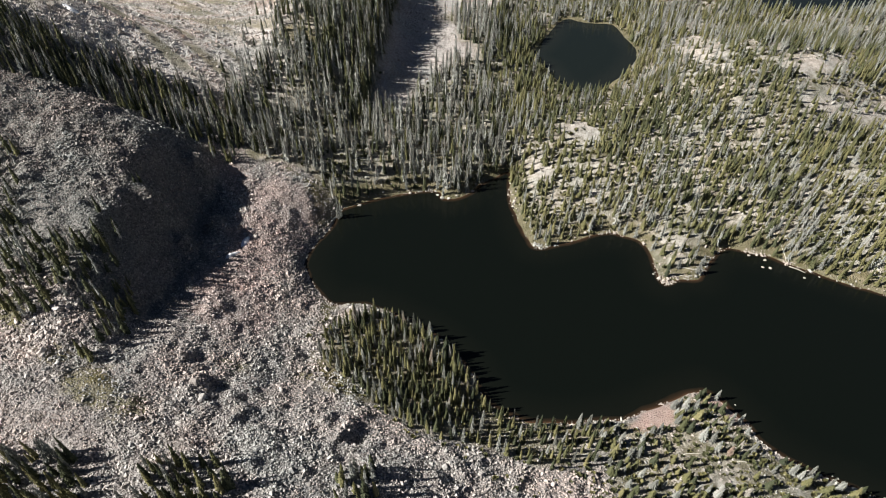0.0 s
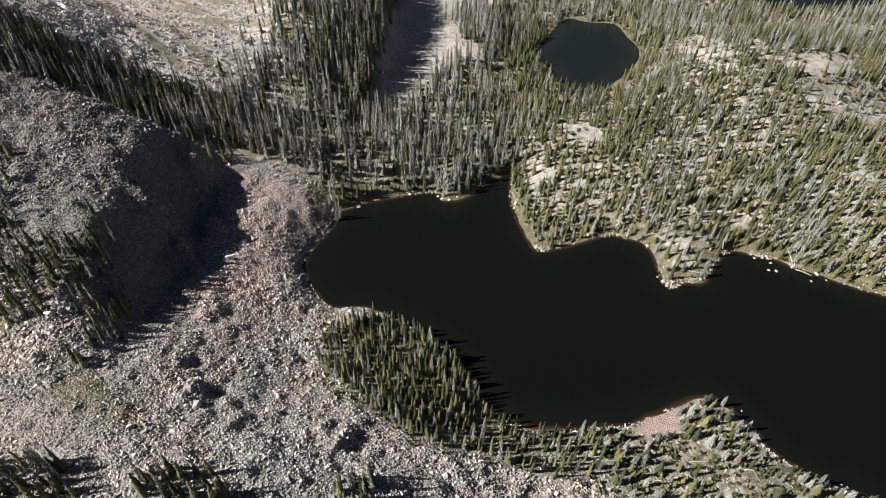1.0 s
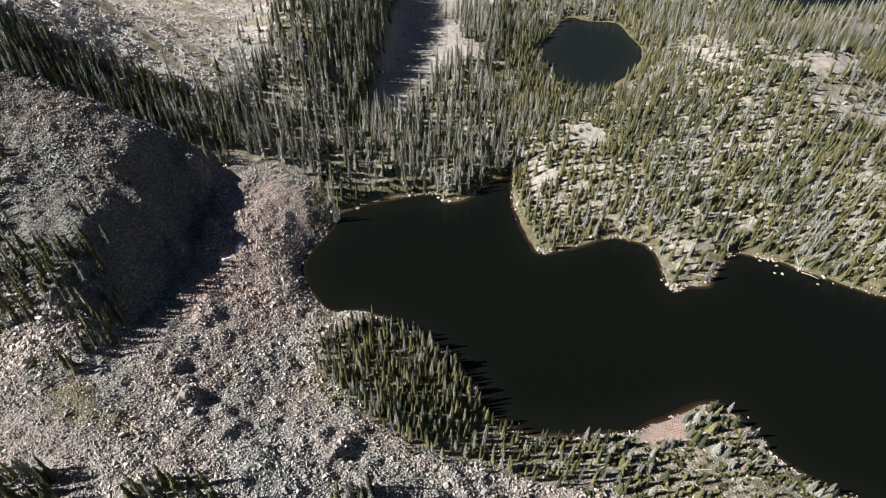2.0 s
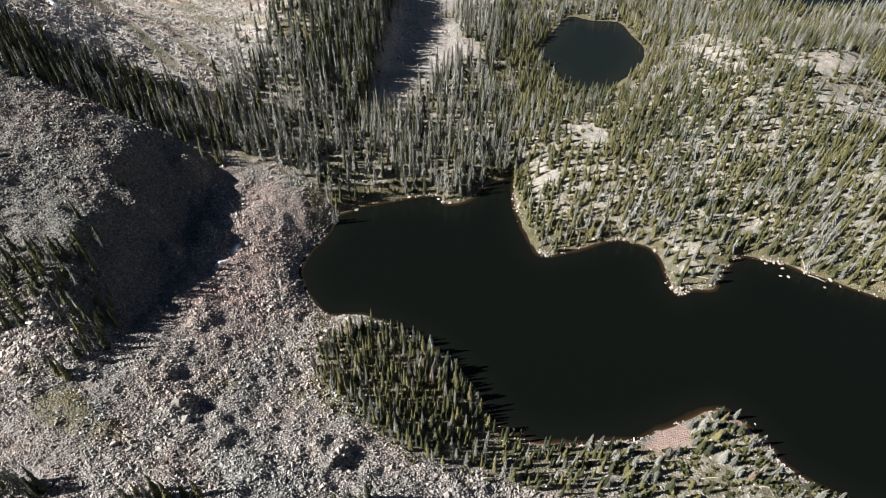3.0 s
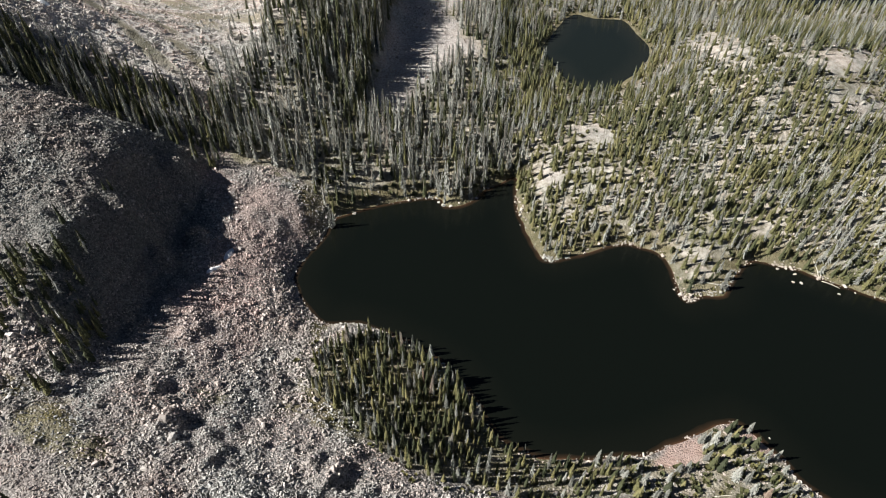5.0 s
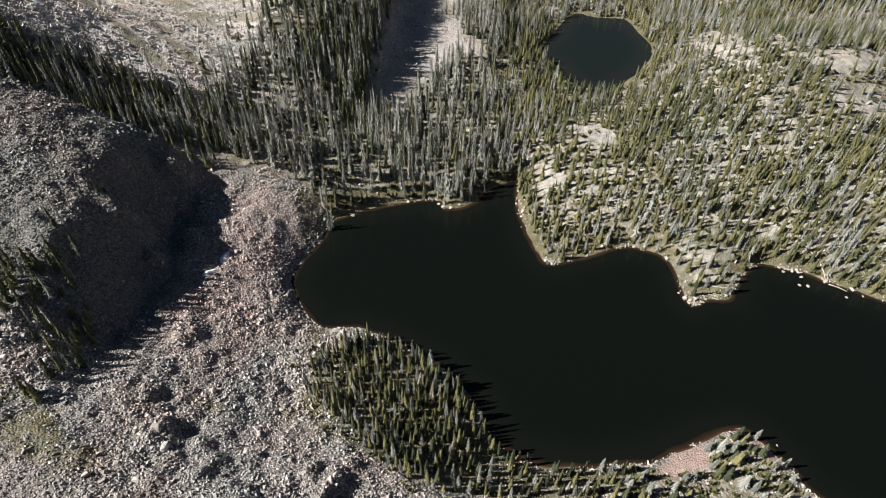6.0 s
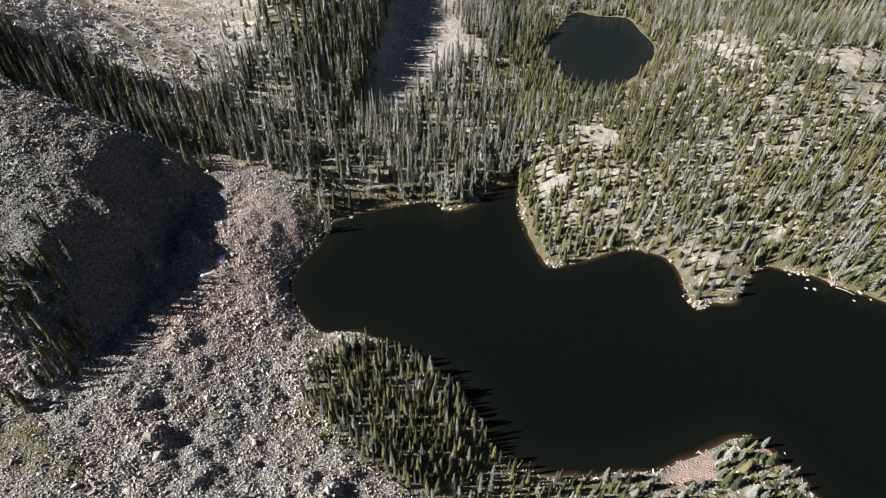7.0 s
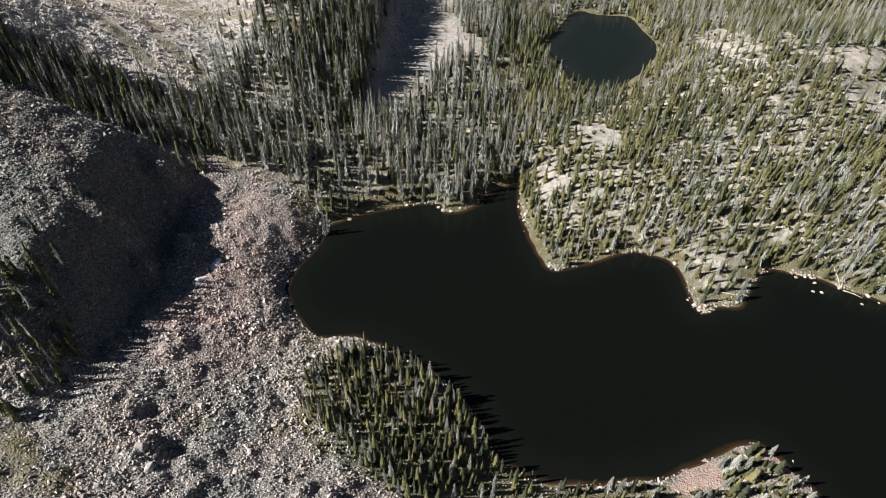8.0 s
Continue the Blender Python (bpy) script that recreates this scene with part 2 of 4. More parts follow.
TROUGH = [(-150, 172), (-118.0, 167.2), (-108.6, 165.2), (-96.6, 168.4), (-79.7, 167.9), (-65.3, 169.1), (-59.8, 165.2), (-61.3, 147.7), (-66.3, 143.9), (-71.1, 148.2), (-77.3, 148.0), (-88.4, 148.1), (-100.1, 149.3), (-110.7, 146.5), (-150, 150)]
BEACHES = [[(43, 70), (49, 76), (55, 76), (52, 70), (46, 69)], [(61, 80), (68, 78), (70, 72), (66, 71), (62, 76)]]
PINK_SCREE = [(-70.4, 148.9), (-54.6, 144.6), (-43.2, 144.3), (-34.8, 137.4), (-40.8, 125.5), (-45.6, 107.2), (-40.0, 90.0), (-52.6, 84.8), (-63.8, 91.1), (-57.0, 116.2), (-56.5, 130.8)]
# Lichened hill, drawn to take in the shaded east flank that its colour darkens.
DARK_TALUS = [(-150, 165), (-83.8, 159.6), (-73.2, 148.5), (-62.5, 135.9), (-60.1, 124.4), (-61.6, 105.3), (-61.8, 93.1), (-65.5, 83.8), (-85.0, 86.7), (-101.8, 91.4), (-125, 108)]
GRAVEL_FAN = [(-55.6, 140.6), (-44.2, 143.5), (-33.9, 137.6), (-38.9, 126.6), (-50.9, 128.5)]
GRASS = [[(-30.6, 84.5), (-28.6, 78.6), (-24.8, 73.8), (-19.8, 70.2), (-16.2, 65.6), (-14.2, 70.7), (-19, 74.2), (-24, 79.5)], [(-76.2, 67.6), (-70.3, 71.2), (-61.8, 64.0), (-62.6, 58.9), (-69.1, 59.8)], [(-64.4, 62.7), (-57.5, 64.0), (-53.7, 57.9), (-60.7, 57.2)], [(-82.4, 74.2), (-78.0, 74.0), (-75.7, 68.6), (-79.5, 68.6)], [(-46.1, 76.3), (-42, 76.4), (-41.7, 73.7), (-44.6, 73.5)], [(-31.8, 77.1), (-28.9, 77.4), (-28.6, 74.7), (-31.7, 74.9)], [(-35.9, 130.8), (-31.0, 138.0), (-36.6, 145.5), (-49.0, 149.2), (-41.3, 143.7)], [(-33.0, 105.9), (-26.0, 102.9), (-29.9, 95.6)], [(89.5, 128.3), (100.2, 125.1), (102.9, 119.9), (93.0, 124.0)], [(-92.8, 85.2), (-86.0, 81.5), (-87.1, 77.0), (-96.2, 78.7)], [(-54.8, 209.3), (-39.6, 203.3), (-44.7, 195.8), (-57.9, 202.8)]]
CLEARINGS = [[(39.6, 177.8), (46.6, 180.3), (54.3, 175.3), (54.2, 169.5), (48.4, 167.8), (40.7, 172.3)], [(93.4, 248.4), (106, 253.1), (103.3, 216.2), (102.7, 209.2), (93.9, 211.2), (90.5, 219.3)],
             [(120.6, 203.5), (143.8, 216.6), (171.9, 242.9), (159.3, 220), (137.1, 201.1), (124.6, 195.4)], [(116.5, 184.5), (133.2, 194.5), (139.4, 190.6), (159.1, 197.4), (153, 184), (136.1, 180.8), (121.1, 178.3)],
             [(173.1, 264.5), (184.8, 266.1), (183.7, 260.9), (170.6, 257)], [(26.3, 162.5), (36.2, 155.7), (34.8, 149.3), (27.6, 155.5)], [(60.3, 127.8), (63.2, 126), (62.4, 119), (60, 117)]]


def height(x, y):
    """The ground's height in metres."""
    x, y = np.asarray(x, float), np.asarray(y, float)
    z = np.full(x.shape, 0.6)
    for cx, cy, rx, ry, turn, h, p in HILLS:
        c2, s2 = math.cos(turn), math.sin(turn)
        u, v = (c2 * (x - cx) + s2 * (y - cy)) / rx, (c2 * (y - cy) - s2 * (x - cx)) / ry
        z = z + h * np.exp(-np.minimum((u * u + v * v) ** p, 60))
    cx, cy, w, h, turn, north, south, p, west = BLUFF
    u, v = math.cos(turn) * (x - cx) + math.sin(turn) * (y - cy), math.cos(turn) * (y - cy) - math.sin(turn) * (x - cx)
    u = u + 1.6 * bumps(x, y, 9, 45, 2)
    q = np.clip(u / w, 0, 1)
    z = z + h * (1 - 0.6 * q - 0.4 * q * q * (3 - 2 * q)) * np.exp(-np.abs(v / np.where(v > 0, north, south)) ** (2 * p) - (np.minimum(u, 0) / west) ** 2)
    stony = ease(from_edge(x, y, WOODS), -2, 6) * ease(from_edge(x, y, ISLAND_WOOD), -1, 4) * ease(from_edge(x, y, PENINSULA), -3, 3)
    z = z + stony * (1.3 * bumps(x, y, 16, 5) + (0.9 - 0.5 * ease(y, 165, 182)) * bumps(x, y, 5.5, 8, 3)) + (1 - stony) * (1.2 * bumps(x, y, 22, 11) + 0.35 * bumps(x, y, 5, 12))
    stony = stony * (1 - 0.65 * ease(y, 165, 182))
    z = z + stony * (1.8 * np.maximum(0, bumps(x, y, 9, 21, 2) - 0.25) + 0.55 * bumps(x, y, 2.6, 23, 1) + 0.3 * bumps(x, y, 1.5, 25, 1))
    wx, wy = x + 2.4 * bumps(x, y, 4.5, 27, 3), y + 2.4 * bumps(x, y, 4.5, 29, 3)
    for hx, hy, hr, hd in HOLLOWS:
        z = z - hd * np.exp(-((wx - hx) ** 2 + 1.6 * (wy - hy) ** 2) ** 2 / hr ** 4)
    for lx, ly, ln, lh, turn in LEDGES:
        u, v = math.cos(turn) * (wx - lx) + math.sin(turn) * (wy - ly), math.cos(turn) * (wy - ly) - math.sin(turn) * (wx - lx)
        z = z + lh * np.exp(-(np.minimum(u, 0) / (1.4 * ln)) ** 2 - (v / ln) ** 2) * ease(-u, -0.9, 0.6)
    far = np.hypot(x, y - 150)
    z = z + ease(far, 350, 1800) * (160 + 140 * bumps(x, y, 700, 31, 4))
    wiggle = 0.8 * bumps(x, y, 5, 41, 3)
    for outline, level in LAKES:
        d = from_edge(x, y, outline) + wiggle
        near = np.exp(-np.maximum(d, 0) / 6.0)
        shore = level + 0.10 * np.maximum(d, 0) + 0.05
        z = np.where(d > 0, np.maximum(z * (1 - near) + shore * near, np.where(d < 12, shore, -50)), level - np.minimum(0.30 * -d, 5) + 0.05)
    return z


def mesh_object(name, verts, faces, materials, parent=None, smooth=False, tint=None):
    """One mesh object from arrays of corners and triangles or quads."""
    me = bpy.data.meshes.new(name)
    k = faces.shape[1]
    me.vertices.add(len(verts))
    me.vertices.foreach_set("co", np.ascontiguousarray(verts, dtype=np.float32).ravel())
    me.loops.add(faces.size)
    me.loops.foreach_set("vertex_index", np.ascontiguousarray(faces, dtype=np.int32).ravel())
    me.polygons.add(len(faces))
    me.polygons.foreach_set("loop_start", np.arange(0, faces.size, k, dtype=np.int32))
    me.polygons.foreach_set("use_smooth", np.full(len(faces), smooth))
    me.update(calc_edges=True)
    for m in materials:
        me.materials.append(m)
    if tint is not None:
        me.attributes.new("tint", "FLOAT", "POINT").data.foreach_set("value", 1 + np.asarray(tint, dtype=np.float32))
    ob = new(name, me)
    ob.parent = parent
    return ob


def steps(lo, a, b2, hi, fine_step, grow=1.18):
    """Even steps from a to b2, then wider and wider ones out to lo and hi."""
    mid2 = list(np.arange(a, b2 + 0.001, fine_step))
    w, v = fine_step, mid2[-1]
    while v < hi:
        w *= grow
        v += w
        mid2.append(v)
    w, v = fine_step, mid2[0]
    while v > lo:
        w *= grow
        v -= w
        mid2.insert(0, v)
    return np.array(mid2)


def grid_faces(nx, ny):
    i = (np.arange(ny - 1)[:, None] * nx + np.arange(nx - 1)[None, :]).ravel()
    return np.stack([i, i + 1, i + nx + 1, i + nx], 1)


def streaks(x, y):
    """Turf in long streaks down the far slope."""
    along, across = 0.80 * x - 0.60 * y, 0.60 * x + 0.80 * y
    return ease(bumps(0.10 * along, across, 4.2, 71, 2), 0.0, 0.35) * ease(y, 166, 180) * ease(-x, 50, 66)


def build_ground():
    xs = steps(-4200, -140, 180, 4200, 0.74)
    ys = np.concatenate([steps(-4200, 38, 165, 165, 0.62)[:-1], steps(165, 165, 300, 4200, 0.95)])
    X, Y = np.meshgrid(xs, ys)
    Z = height(X, Y)
    ob = mesh_object("ground", np.stack([X.ravel(), Y.ravel(), Z.ravel()], 1), grid_faces(len(xs), len(ys)), [GROUND], smooth=False)
    x, y = X.ravel(), Y.ravel()
    ragged = 2.0 * bumps(x, y, 4, 61)
    wood = np.maximum(ease(-from_edge(x, y, WOODS) + ragged, -1, 3), np.maximum(ease(-from_edge(x, y, ISLAND_WOOD) + ragged, -1, 3), 0.9 * ease(-from_edge(x, y, PENINSULA) + ragged, -1, 2)))
    wood *= 1 - ease(-from_edge(x, y, GULLY) + ragged, -1, 3)
    green = np.zeros(x.shape)
    for patch in GRASS:
        green = np.maximum(green, (0.78 + 0.4 * bumps(x, y, 2.2, 63, 2)) * ease(-from_edge(x, y, patch) + 1.2 * ragged, -2.2, 1.2))
    slope_turf = streaks(x, y)
    # The mid-wood and island terms also darken the floor, for shade under the trees.
    turf = ease(bumps(x, y, 14, 77, 4), 0.15, 0.5) * 0.4 + 0.28 * ease(24 - x + 3 * ragged, 0, 12) * ease(x, -75, -55) * ease(y, 95, 110) + 0.7 * ease(-from_edge(x, y, ISLAND_WOOD) + ragged, 0, 3) * ease(30 - x, 0, 12)
    green = np.maximum(np.maximum(green, 0.75 * slope_turf), turf * wood)
    bank = ease(6.0 - np.minimum(np.minimum(from_edge(x, y, MAIN_LAKE), from_edge(x, y, UPPER_LAKE)), from_edge(x, y, FAR_LAKE)) + ragged, 0, 3) * wood
    green = np.maximum(green, 0.85 * bank)
    green = np.maximum(green, 0.5 * ease(-from_edge(x, y, PENINSULA) + ragged, 0, 3) * ease(bumps(x, y, 5, 79, 3), -0.35, 0.35))
    sand = np.zeros(x.shape)
    for patch in BEACHES:
        sand = np.maximum(sand, ease(-from_edge(x, y, patch) + 0.4 * ragged, -1.2, 0.8))
    sand = np.maximum(sand, 0.35 * ease(-from_edge(x, y, PINK_SCREE) + ragged, -3, 3))
    far_slope = ease(y, 160, 175) * ease(-x, 45, 60)
    bright_gully = 0.8 * ease(-from_edge(x, y, GULLY) + ragged, -1, 3)
    glade = np.zeros(x.shape)
    for patch in CLEARINGS:
        glade = np.maximum(glade, 0.42 * ease(-from_edge(x, y, patch) + 1.5 * ragged, -3, 3))
    green = green * (1 - 0.8 * glade)
    rgba = np.stack([green, sand, wood, np.maximum(np.maximum(far_slope, bright_gully), glade)], 1).astype(np.float32)
    ob.data.attributes.new("cover", "FLOAT_COLOR", "POINT").data.foreach_set("color", rgba.ravel())
    # Where the ground takes the lichened colour darkened for shade.
    lichen_shade = ease(-from_edge(x, y, DARK_TALUS) + ragged, -2, 3).astype(np.float32)
    ob.data.attributes.new("lichen_shade", "FLOAT", "POINT").data.foreach_set("value", lichen_shade)
    tagged(ob, "pale stony mountain ground with talus, thin soil and turf", "ground", kind="structure")


def build_water(outline, level, label, step, shallow=0.0, material=WATER):
    p = np.array(outline)
    xs = np.arange(p[:, 0].min() - 4, p[:, 0].max() + 4, step)
    ys = np.arange(p[:, 1].min() - 4, p[:, 1].max() + 4, step)
    X, Y = np.meshgrid(xs, ys)
    d = from_edge(X, Y, outline)
    f = grid_faces(len(xs), len(ys))
    f = f[(d.ravel()[f] < 2.2).any(1)]
    used, f = np.unique(f, return_inverse=True)
    f = f.reshape(-1, 4)
    x, y = X.ravel()[used], Y.ravel()[used]
    ob = mesh_object("water", np.stack([x, y, np.full(x.shape, level)], 1), f, [material], smooth=True)
    depth = np.clip((level - height(x, y)) / 2.6, shallow, 1)
    ob.data.attributes.new("depth", "FLOAT", "POINT").data.foreach_set("value", depth.astype(np.float32))
    tagged(ob, label, "lake", kind="structure")


build_ground()
build_water(MAIN_LAKE, 0.0, "still dark brown-black mountain lake with shallow edges", 1.0)
build_water(UPPER_LAKE, 2.0, "small dark round tarn among conifers", 1.2, 0.3, TARN_WATER)
build_water(FAR_LAKE, 0.0, "far blue-black lake beyond the woods", 3.0, 0.3, TARN_WATER)

# ---- trees ----


def spire(rng, tiers, per, spread, width, droop, core, full):
    """Crown of a conifer one metre high: tiers of folded sprays round the stem."""
    V, F = [], []

    def put(*pts):
        i = len(V)
        V.extend(pts)
        return i
    if core > 0:
        m = 6
        i = put(*[(core * math.cos(a), core * math.sin(a), 0.08) for a in np.arange(m) * 2 * math.pi / m], (0, 0, 0.95))
        F.extend([(i + k, i + (k + 1) % m, i + m) for k in range(m)])
    for t in range(tiers):
        s = (t + rng.uniform(-0.3, 0.3)) / tiers
        z = 0.07 + 0.9 * max(0, s)
        reach = spread * (1 - z) ** 0.75 * (0.55 + 0.45 * min(1, 6 * z)) + 0.012
        turn = rng.uniform(0, 6.28)
        for k in range(per):
            if rng.random() > full:
                continue
            a = turn + 6.283 * (k + rng.uniform(-0.3, 0.3)) / per
            z = min(0.97, max(0.06, 0.07 + 0.9 * (s + rng.uniform(-0.6, 0.6) / tiers)))
            r = reach * rng.uniform(0.5, 1.3)
            ca, sa = math.cos(a), math.sin(a)
            w = width * r * rng.uniform(0.7, 1.2)
            dz = -droop * r * rng.uniform(0.5, 1.5)
            root = (0.0, 0.0, z + 0.035)
            tip = (r * ca, r * sa, z + dz)
            q = 0.5
            left = (q * r * ca - w * sa, q * r * sa + w * ca, z + dz * 0.6 - 0.012)
            right = (q * r * ca + w * sa, q * r * sa - w * ca, z + dz * 0.6 - 0.012)
            i = put(root, left, tip, right)
            F.extend([(i, i + 1, i + 2), (i, i + 2, i + 3)])
    i = put((0.012, 0, 0.9), (-0.006, 0.011, 0.9), (-0.006, -0.011, 0.9), (0, 0, 1.02))
    F.extend([(i, i + 1, i + 3), (i + 1, i + 2, i + 3), (i + 2, i, i + 3)])
    return np.array(V), np.array(F)


def stem(rng, radius, sides=6, levels=(-0.03, 0.02, 0.3, 0.65, 0.97)):
    """Tapered, slightly bent trunk one metre high."""
    V, F = [], []
    bx, by = rng.uniform(-0.012, 0.012), rng.uniform(-0.012, 0.012)
    for j, z in enumerate(levels):
        r = radius * (1 - 0.93 * max(z, 0)) * (1.35 if j == 0 else 1)
        for k in range(sides):
            a = 6.283 * k / sides
            V.append((r * math.cos(a) + bx * math.sin(3 * z), r * math.sin(a) + by * math.sin(3 * z), z))
    for j in range(len(levels) - 1):
        for k in range(sides):
            a, b2 = j * sides + k, j * sides + (k + 1) % sides
            F.extend([(a, b2, b2 + sides), (a, b2 + sides, a + sides)])
    return np.array(V), np.array(F)


rng = random.Random(4)
NEAR_LIVE = [(spire(rng, 21, 8, rng.uniform(0.105, 0.15), 0.36, 0.75, 0.072, 0.93), stem(rng, 0.022)) for i in range(7)]
NEAR_DEAD = [(spire(rng, 26, 9, rng.uniform(0.085, 0.13), 0.17, 0.3, 0.012, 0.8), stem(rng, 0.020)) for i in range(5)]
FAR_LIVE = [spire(rng, 12, 5, rng.uniform(0.10, 0.145), 0.31, 1.35, 0.07, 0.97) for i in range(6)]
FAR_DEAD = [spire(rng, 18, 5, rng.uniform(0.048, 0.085), 0.19, rng.uniform(0.5, 1.5), 0.020, rng.uniform(0.6, 0.95)) for i in range(6)]
FAR_STEM = [stem(rng, 0.018, 3, (-0.03, 0.4, 0.97)) for i in range(2)]


def scatter(outline, spacing, chance, seed):
    """Uneven places inside an outline, about spacing metres apart."""
    r = np.random.RandomState(seed)
    p = np.array(outline)
    gx, gy = np.meshgrid(np.arange(p[:, 0].min(), p[:, 0].max(), spacing), np.arange(p[:, 1].min(), p[:, 1].max(), spacing))
    x = (gx + r.uniform(-0.48, 0.48, gx.shape) * spacing).ravel()
    y = (gy + r.uniform(-0.48, 0.48, gy.shape) * spacing).ravel()
    keep = (from_edge(x, y, outline) < 0) & (r.rand(len(x)) < chance(x, y))
    for lake, level in LAKES:
        keep &= from_edge(x, y, lake) > 0.5
    return x[keep], y[keep]


def merged(name, templates, x, y, z, size, girth, seed, materials, label, category, tints=None):
    """Many repeats as one joined mesh of kind stuff."""
    r = np.random.RandomState(seed)
    which, turn, tint = r.randint(len(templates), size=len(x)), r.uniform(0, 6.283, len(x)), r.rand(len(x))
    if tints is not None:
        tint = tints[0] + (tints[1] - tints[0]) * tint
    lean = r.normal(0, 0.025, (len(x), 2))
    vs, fs, ts, base = [], [], [], 0
    for k, (V, F) in enumerate(templates):
        s = np.where(which == k)[0]
        if not len(s):
            continue
        c2, s2, g, h = np.cos(turn[s])[:, None], np.sin(turn[s])[:, None], (size[s] * girth[s])[:, None], size[s][:, None]
        vx = g * (c2 * V[:, 0] - s2 * V[:, 1]) + x[s][:, None] + lean[s, 0:1] * h * V[:, 2]
        vy = g * (s2 * V[:, 0] + c2 * V[:, 1]) + y[s][:, None] + lean[s, 1:2] * h * V[:, 2]
        vz = h * V[:, 2] + z[s][:, None]
        vs.append(np.stack([vx, vy, vz], 2).reshape(-1, 3))
        fs.append((F[None] + (base + np.arange(len(s)) * len(V))[:, None, None]).reshape(-1, 3))
        ts.append(np.repeat(tint[s], len(V)))
        base += len(s) * len(V)
    ob = mesh_object(name, np.concatenate(vs), np.concatenate(fs), materials, tint=np.concatenate(ts))
    return tagged(ob, label, category, kind="stuff")


FOREST = {"live": [], "dead": []}


def plant(outline, spacing, chance, seed, dead_share, live_size, dead_size):
    x, y = scatter(outline, spacing, chance, seed)
    r = np.random.RandomState(seed + 1)
    dead = r.rand(len(x)) < (dead_share(x, y) if callable(dead_share) else dead_share)
    lo, hi = np.where(dead, dead_size[0], live_size[0]), np.where(dead, dead_size[1], live_size[1])
    size = lo + (hi - lo) * r.beta(2, 2, len(x))
    for kind, s in (("live", ~dead), ("dead", dead)):
        FOREST[kind].append(np.stack([x[s], y[s], size[s]], 1))


SPIT = [(60.3, 124), (64.5, 125.6), (68.9, 127), (75, 125), (76, 119), (71, 113), (61, 112), (57, 118)]
MEADOW = [(-55, 208), (-50, 210), (-45, 205), (-46, 200), (-52, 200)]


def open_ground(x, y):
    d = from_edge(x, y, GULLY)
    c2 = ease(d, -1.5, 1.5)
    for patch in CLEARINGS + [SPIT, MEADOW]:
        c2 = c2 * (0.20 + 0.80 * ease(from_edge(x, y, patch) + 5.0 * bumps(x, y, 9, 91), -2, 3))
    return c2


EAST_WOOD = [(20, 165), (18, 120), (60, 100), (122, 100), (140, 100), (236, 300), (232, 325), (40, 325), (28, 300), (18, 240), (14, 210)]
MID_WOOD = [(-66, 159), (-61, 152.5), (-47, 152), (-34, 144), (-24, 138), (0, 145), (23, 158), (16, 205), (20, 240), (30, 300), (32, 312), (-83, 312), (-80, 300), (-64, 236), (-58, 195), (-69, 172)]
plant(EAST_WOOD, 1.92, lambda x, y: open_ground(x, y) * np.clip(0.84 + 0.9 * bumps(x, y, 11, 101) + 0.35 * bumps(x, y, 30, 102), 0.15, 1), 201,
      lambda x, y: np.clip(0.20 + 0.55 * bumps(x, y, 26, 103) + 0.35 * ease(y, 225, 270), 0.05, 0.72), (2.2, 6.4), (3.2, 7.8))
plant(MID_WOOD, 2.7, lambda x, y: open_ground(x, y) * np.clip(0.66 + 0.9 * bumps(x, y, 9, 111), 0.2, 1), 205, 0.95, (4.5, 9.5), (5.0, 13.4))
plant(MID_WOOD, 2.75, lambda x, y: open_ground(x, y) * np.clip(0.6 + 0.9 * bumps(x, y, 12, 115) + 0.2 * ease(x, -20, 10), 0.15, 1), 206, 0.12, (2.6, 8.8), (3.0, 8.0))
plant([(-50, 183), (-29, 180), (-26, 215), (-23, 240), (-19, 290), (-52, 290)], 3.0, lambda x, y: open_ground(x, y) * np.clip(0.7 + 0.8 * bumps(x, y, 10, 117), 0.1, 1), 207, 0.3, (6.5, 13), (8, 14))
plant([(-31, 182), (-25.5, 184), (-24.5, 212), (-21.5, 253), (-22.5, 290), (-31, 290), (-31.5, 212)], 1.9, lambda x, y: 0.9 + 0 * x, 210, 0.3, (8, 13.5), (9, 14))
plant([(-62, 156), (-57, 150), (-46, 150), (-34, 143), (-24, 140), (0, 147), (20, 159), (18, 172), (-10, 165), (-45, 164)], 2.6, lambda x, y: np.clip(0.6 + 0.9 * bumps(x, y, 7, 118), 0.1, 1), 212, 0.6, (3.5, 8), (6, 12))
plant([(-75, 238), (-60, 236), (-55, 196), (-66, 172), (-72, 178)], 4.2, lambda x, y: np.clip(0.45 + 0.8 * bumps(x, y, 8, 119), 0.02, 1), 208, 0.6, (3, 7), (5, 11))
plant(TROUGH, 1.9, lambda x, y: np.clip(0.85 + 0.5 * bumps(x, y, 10, 121), 0.3, 1), 209, 0.26, (3.5, 8.8), (5.5, 11))
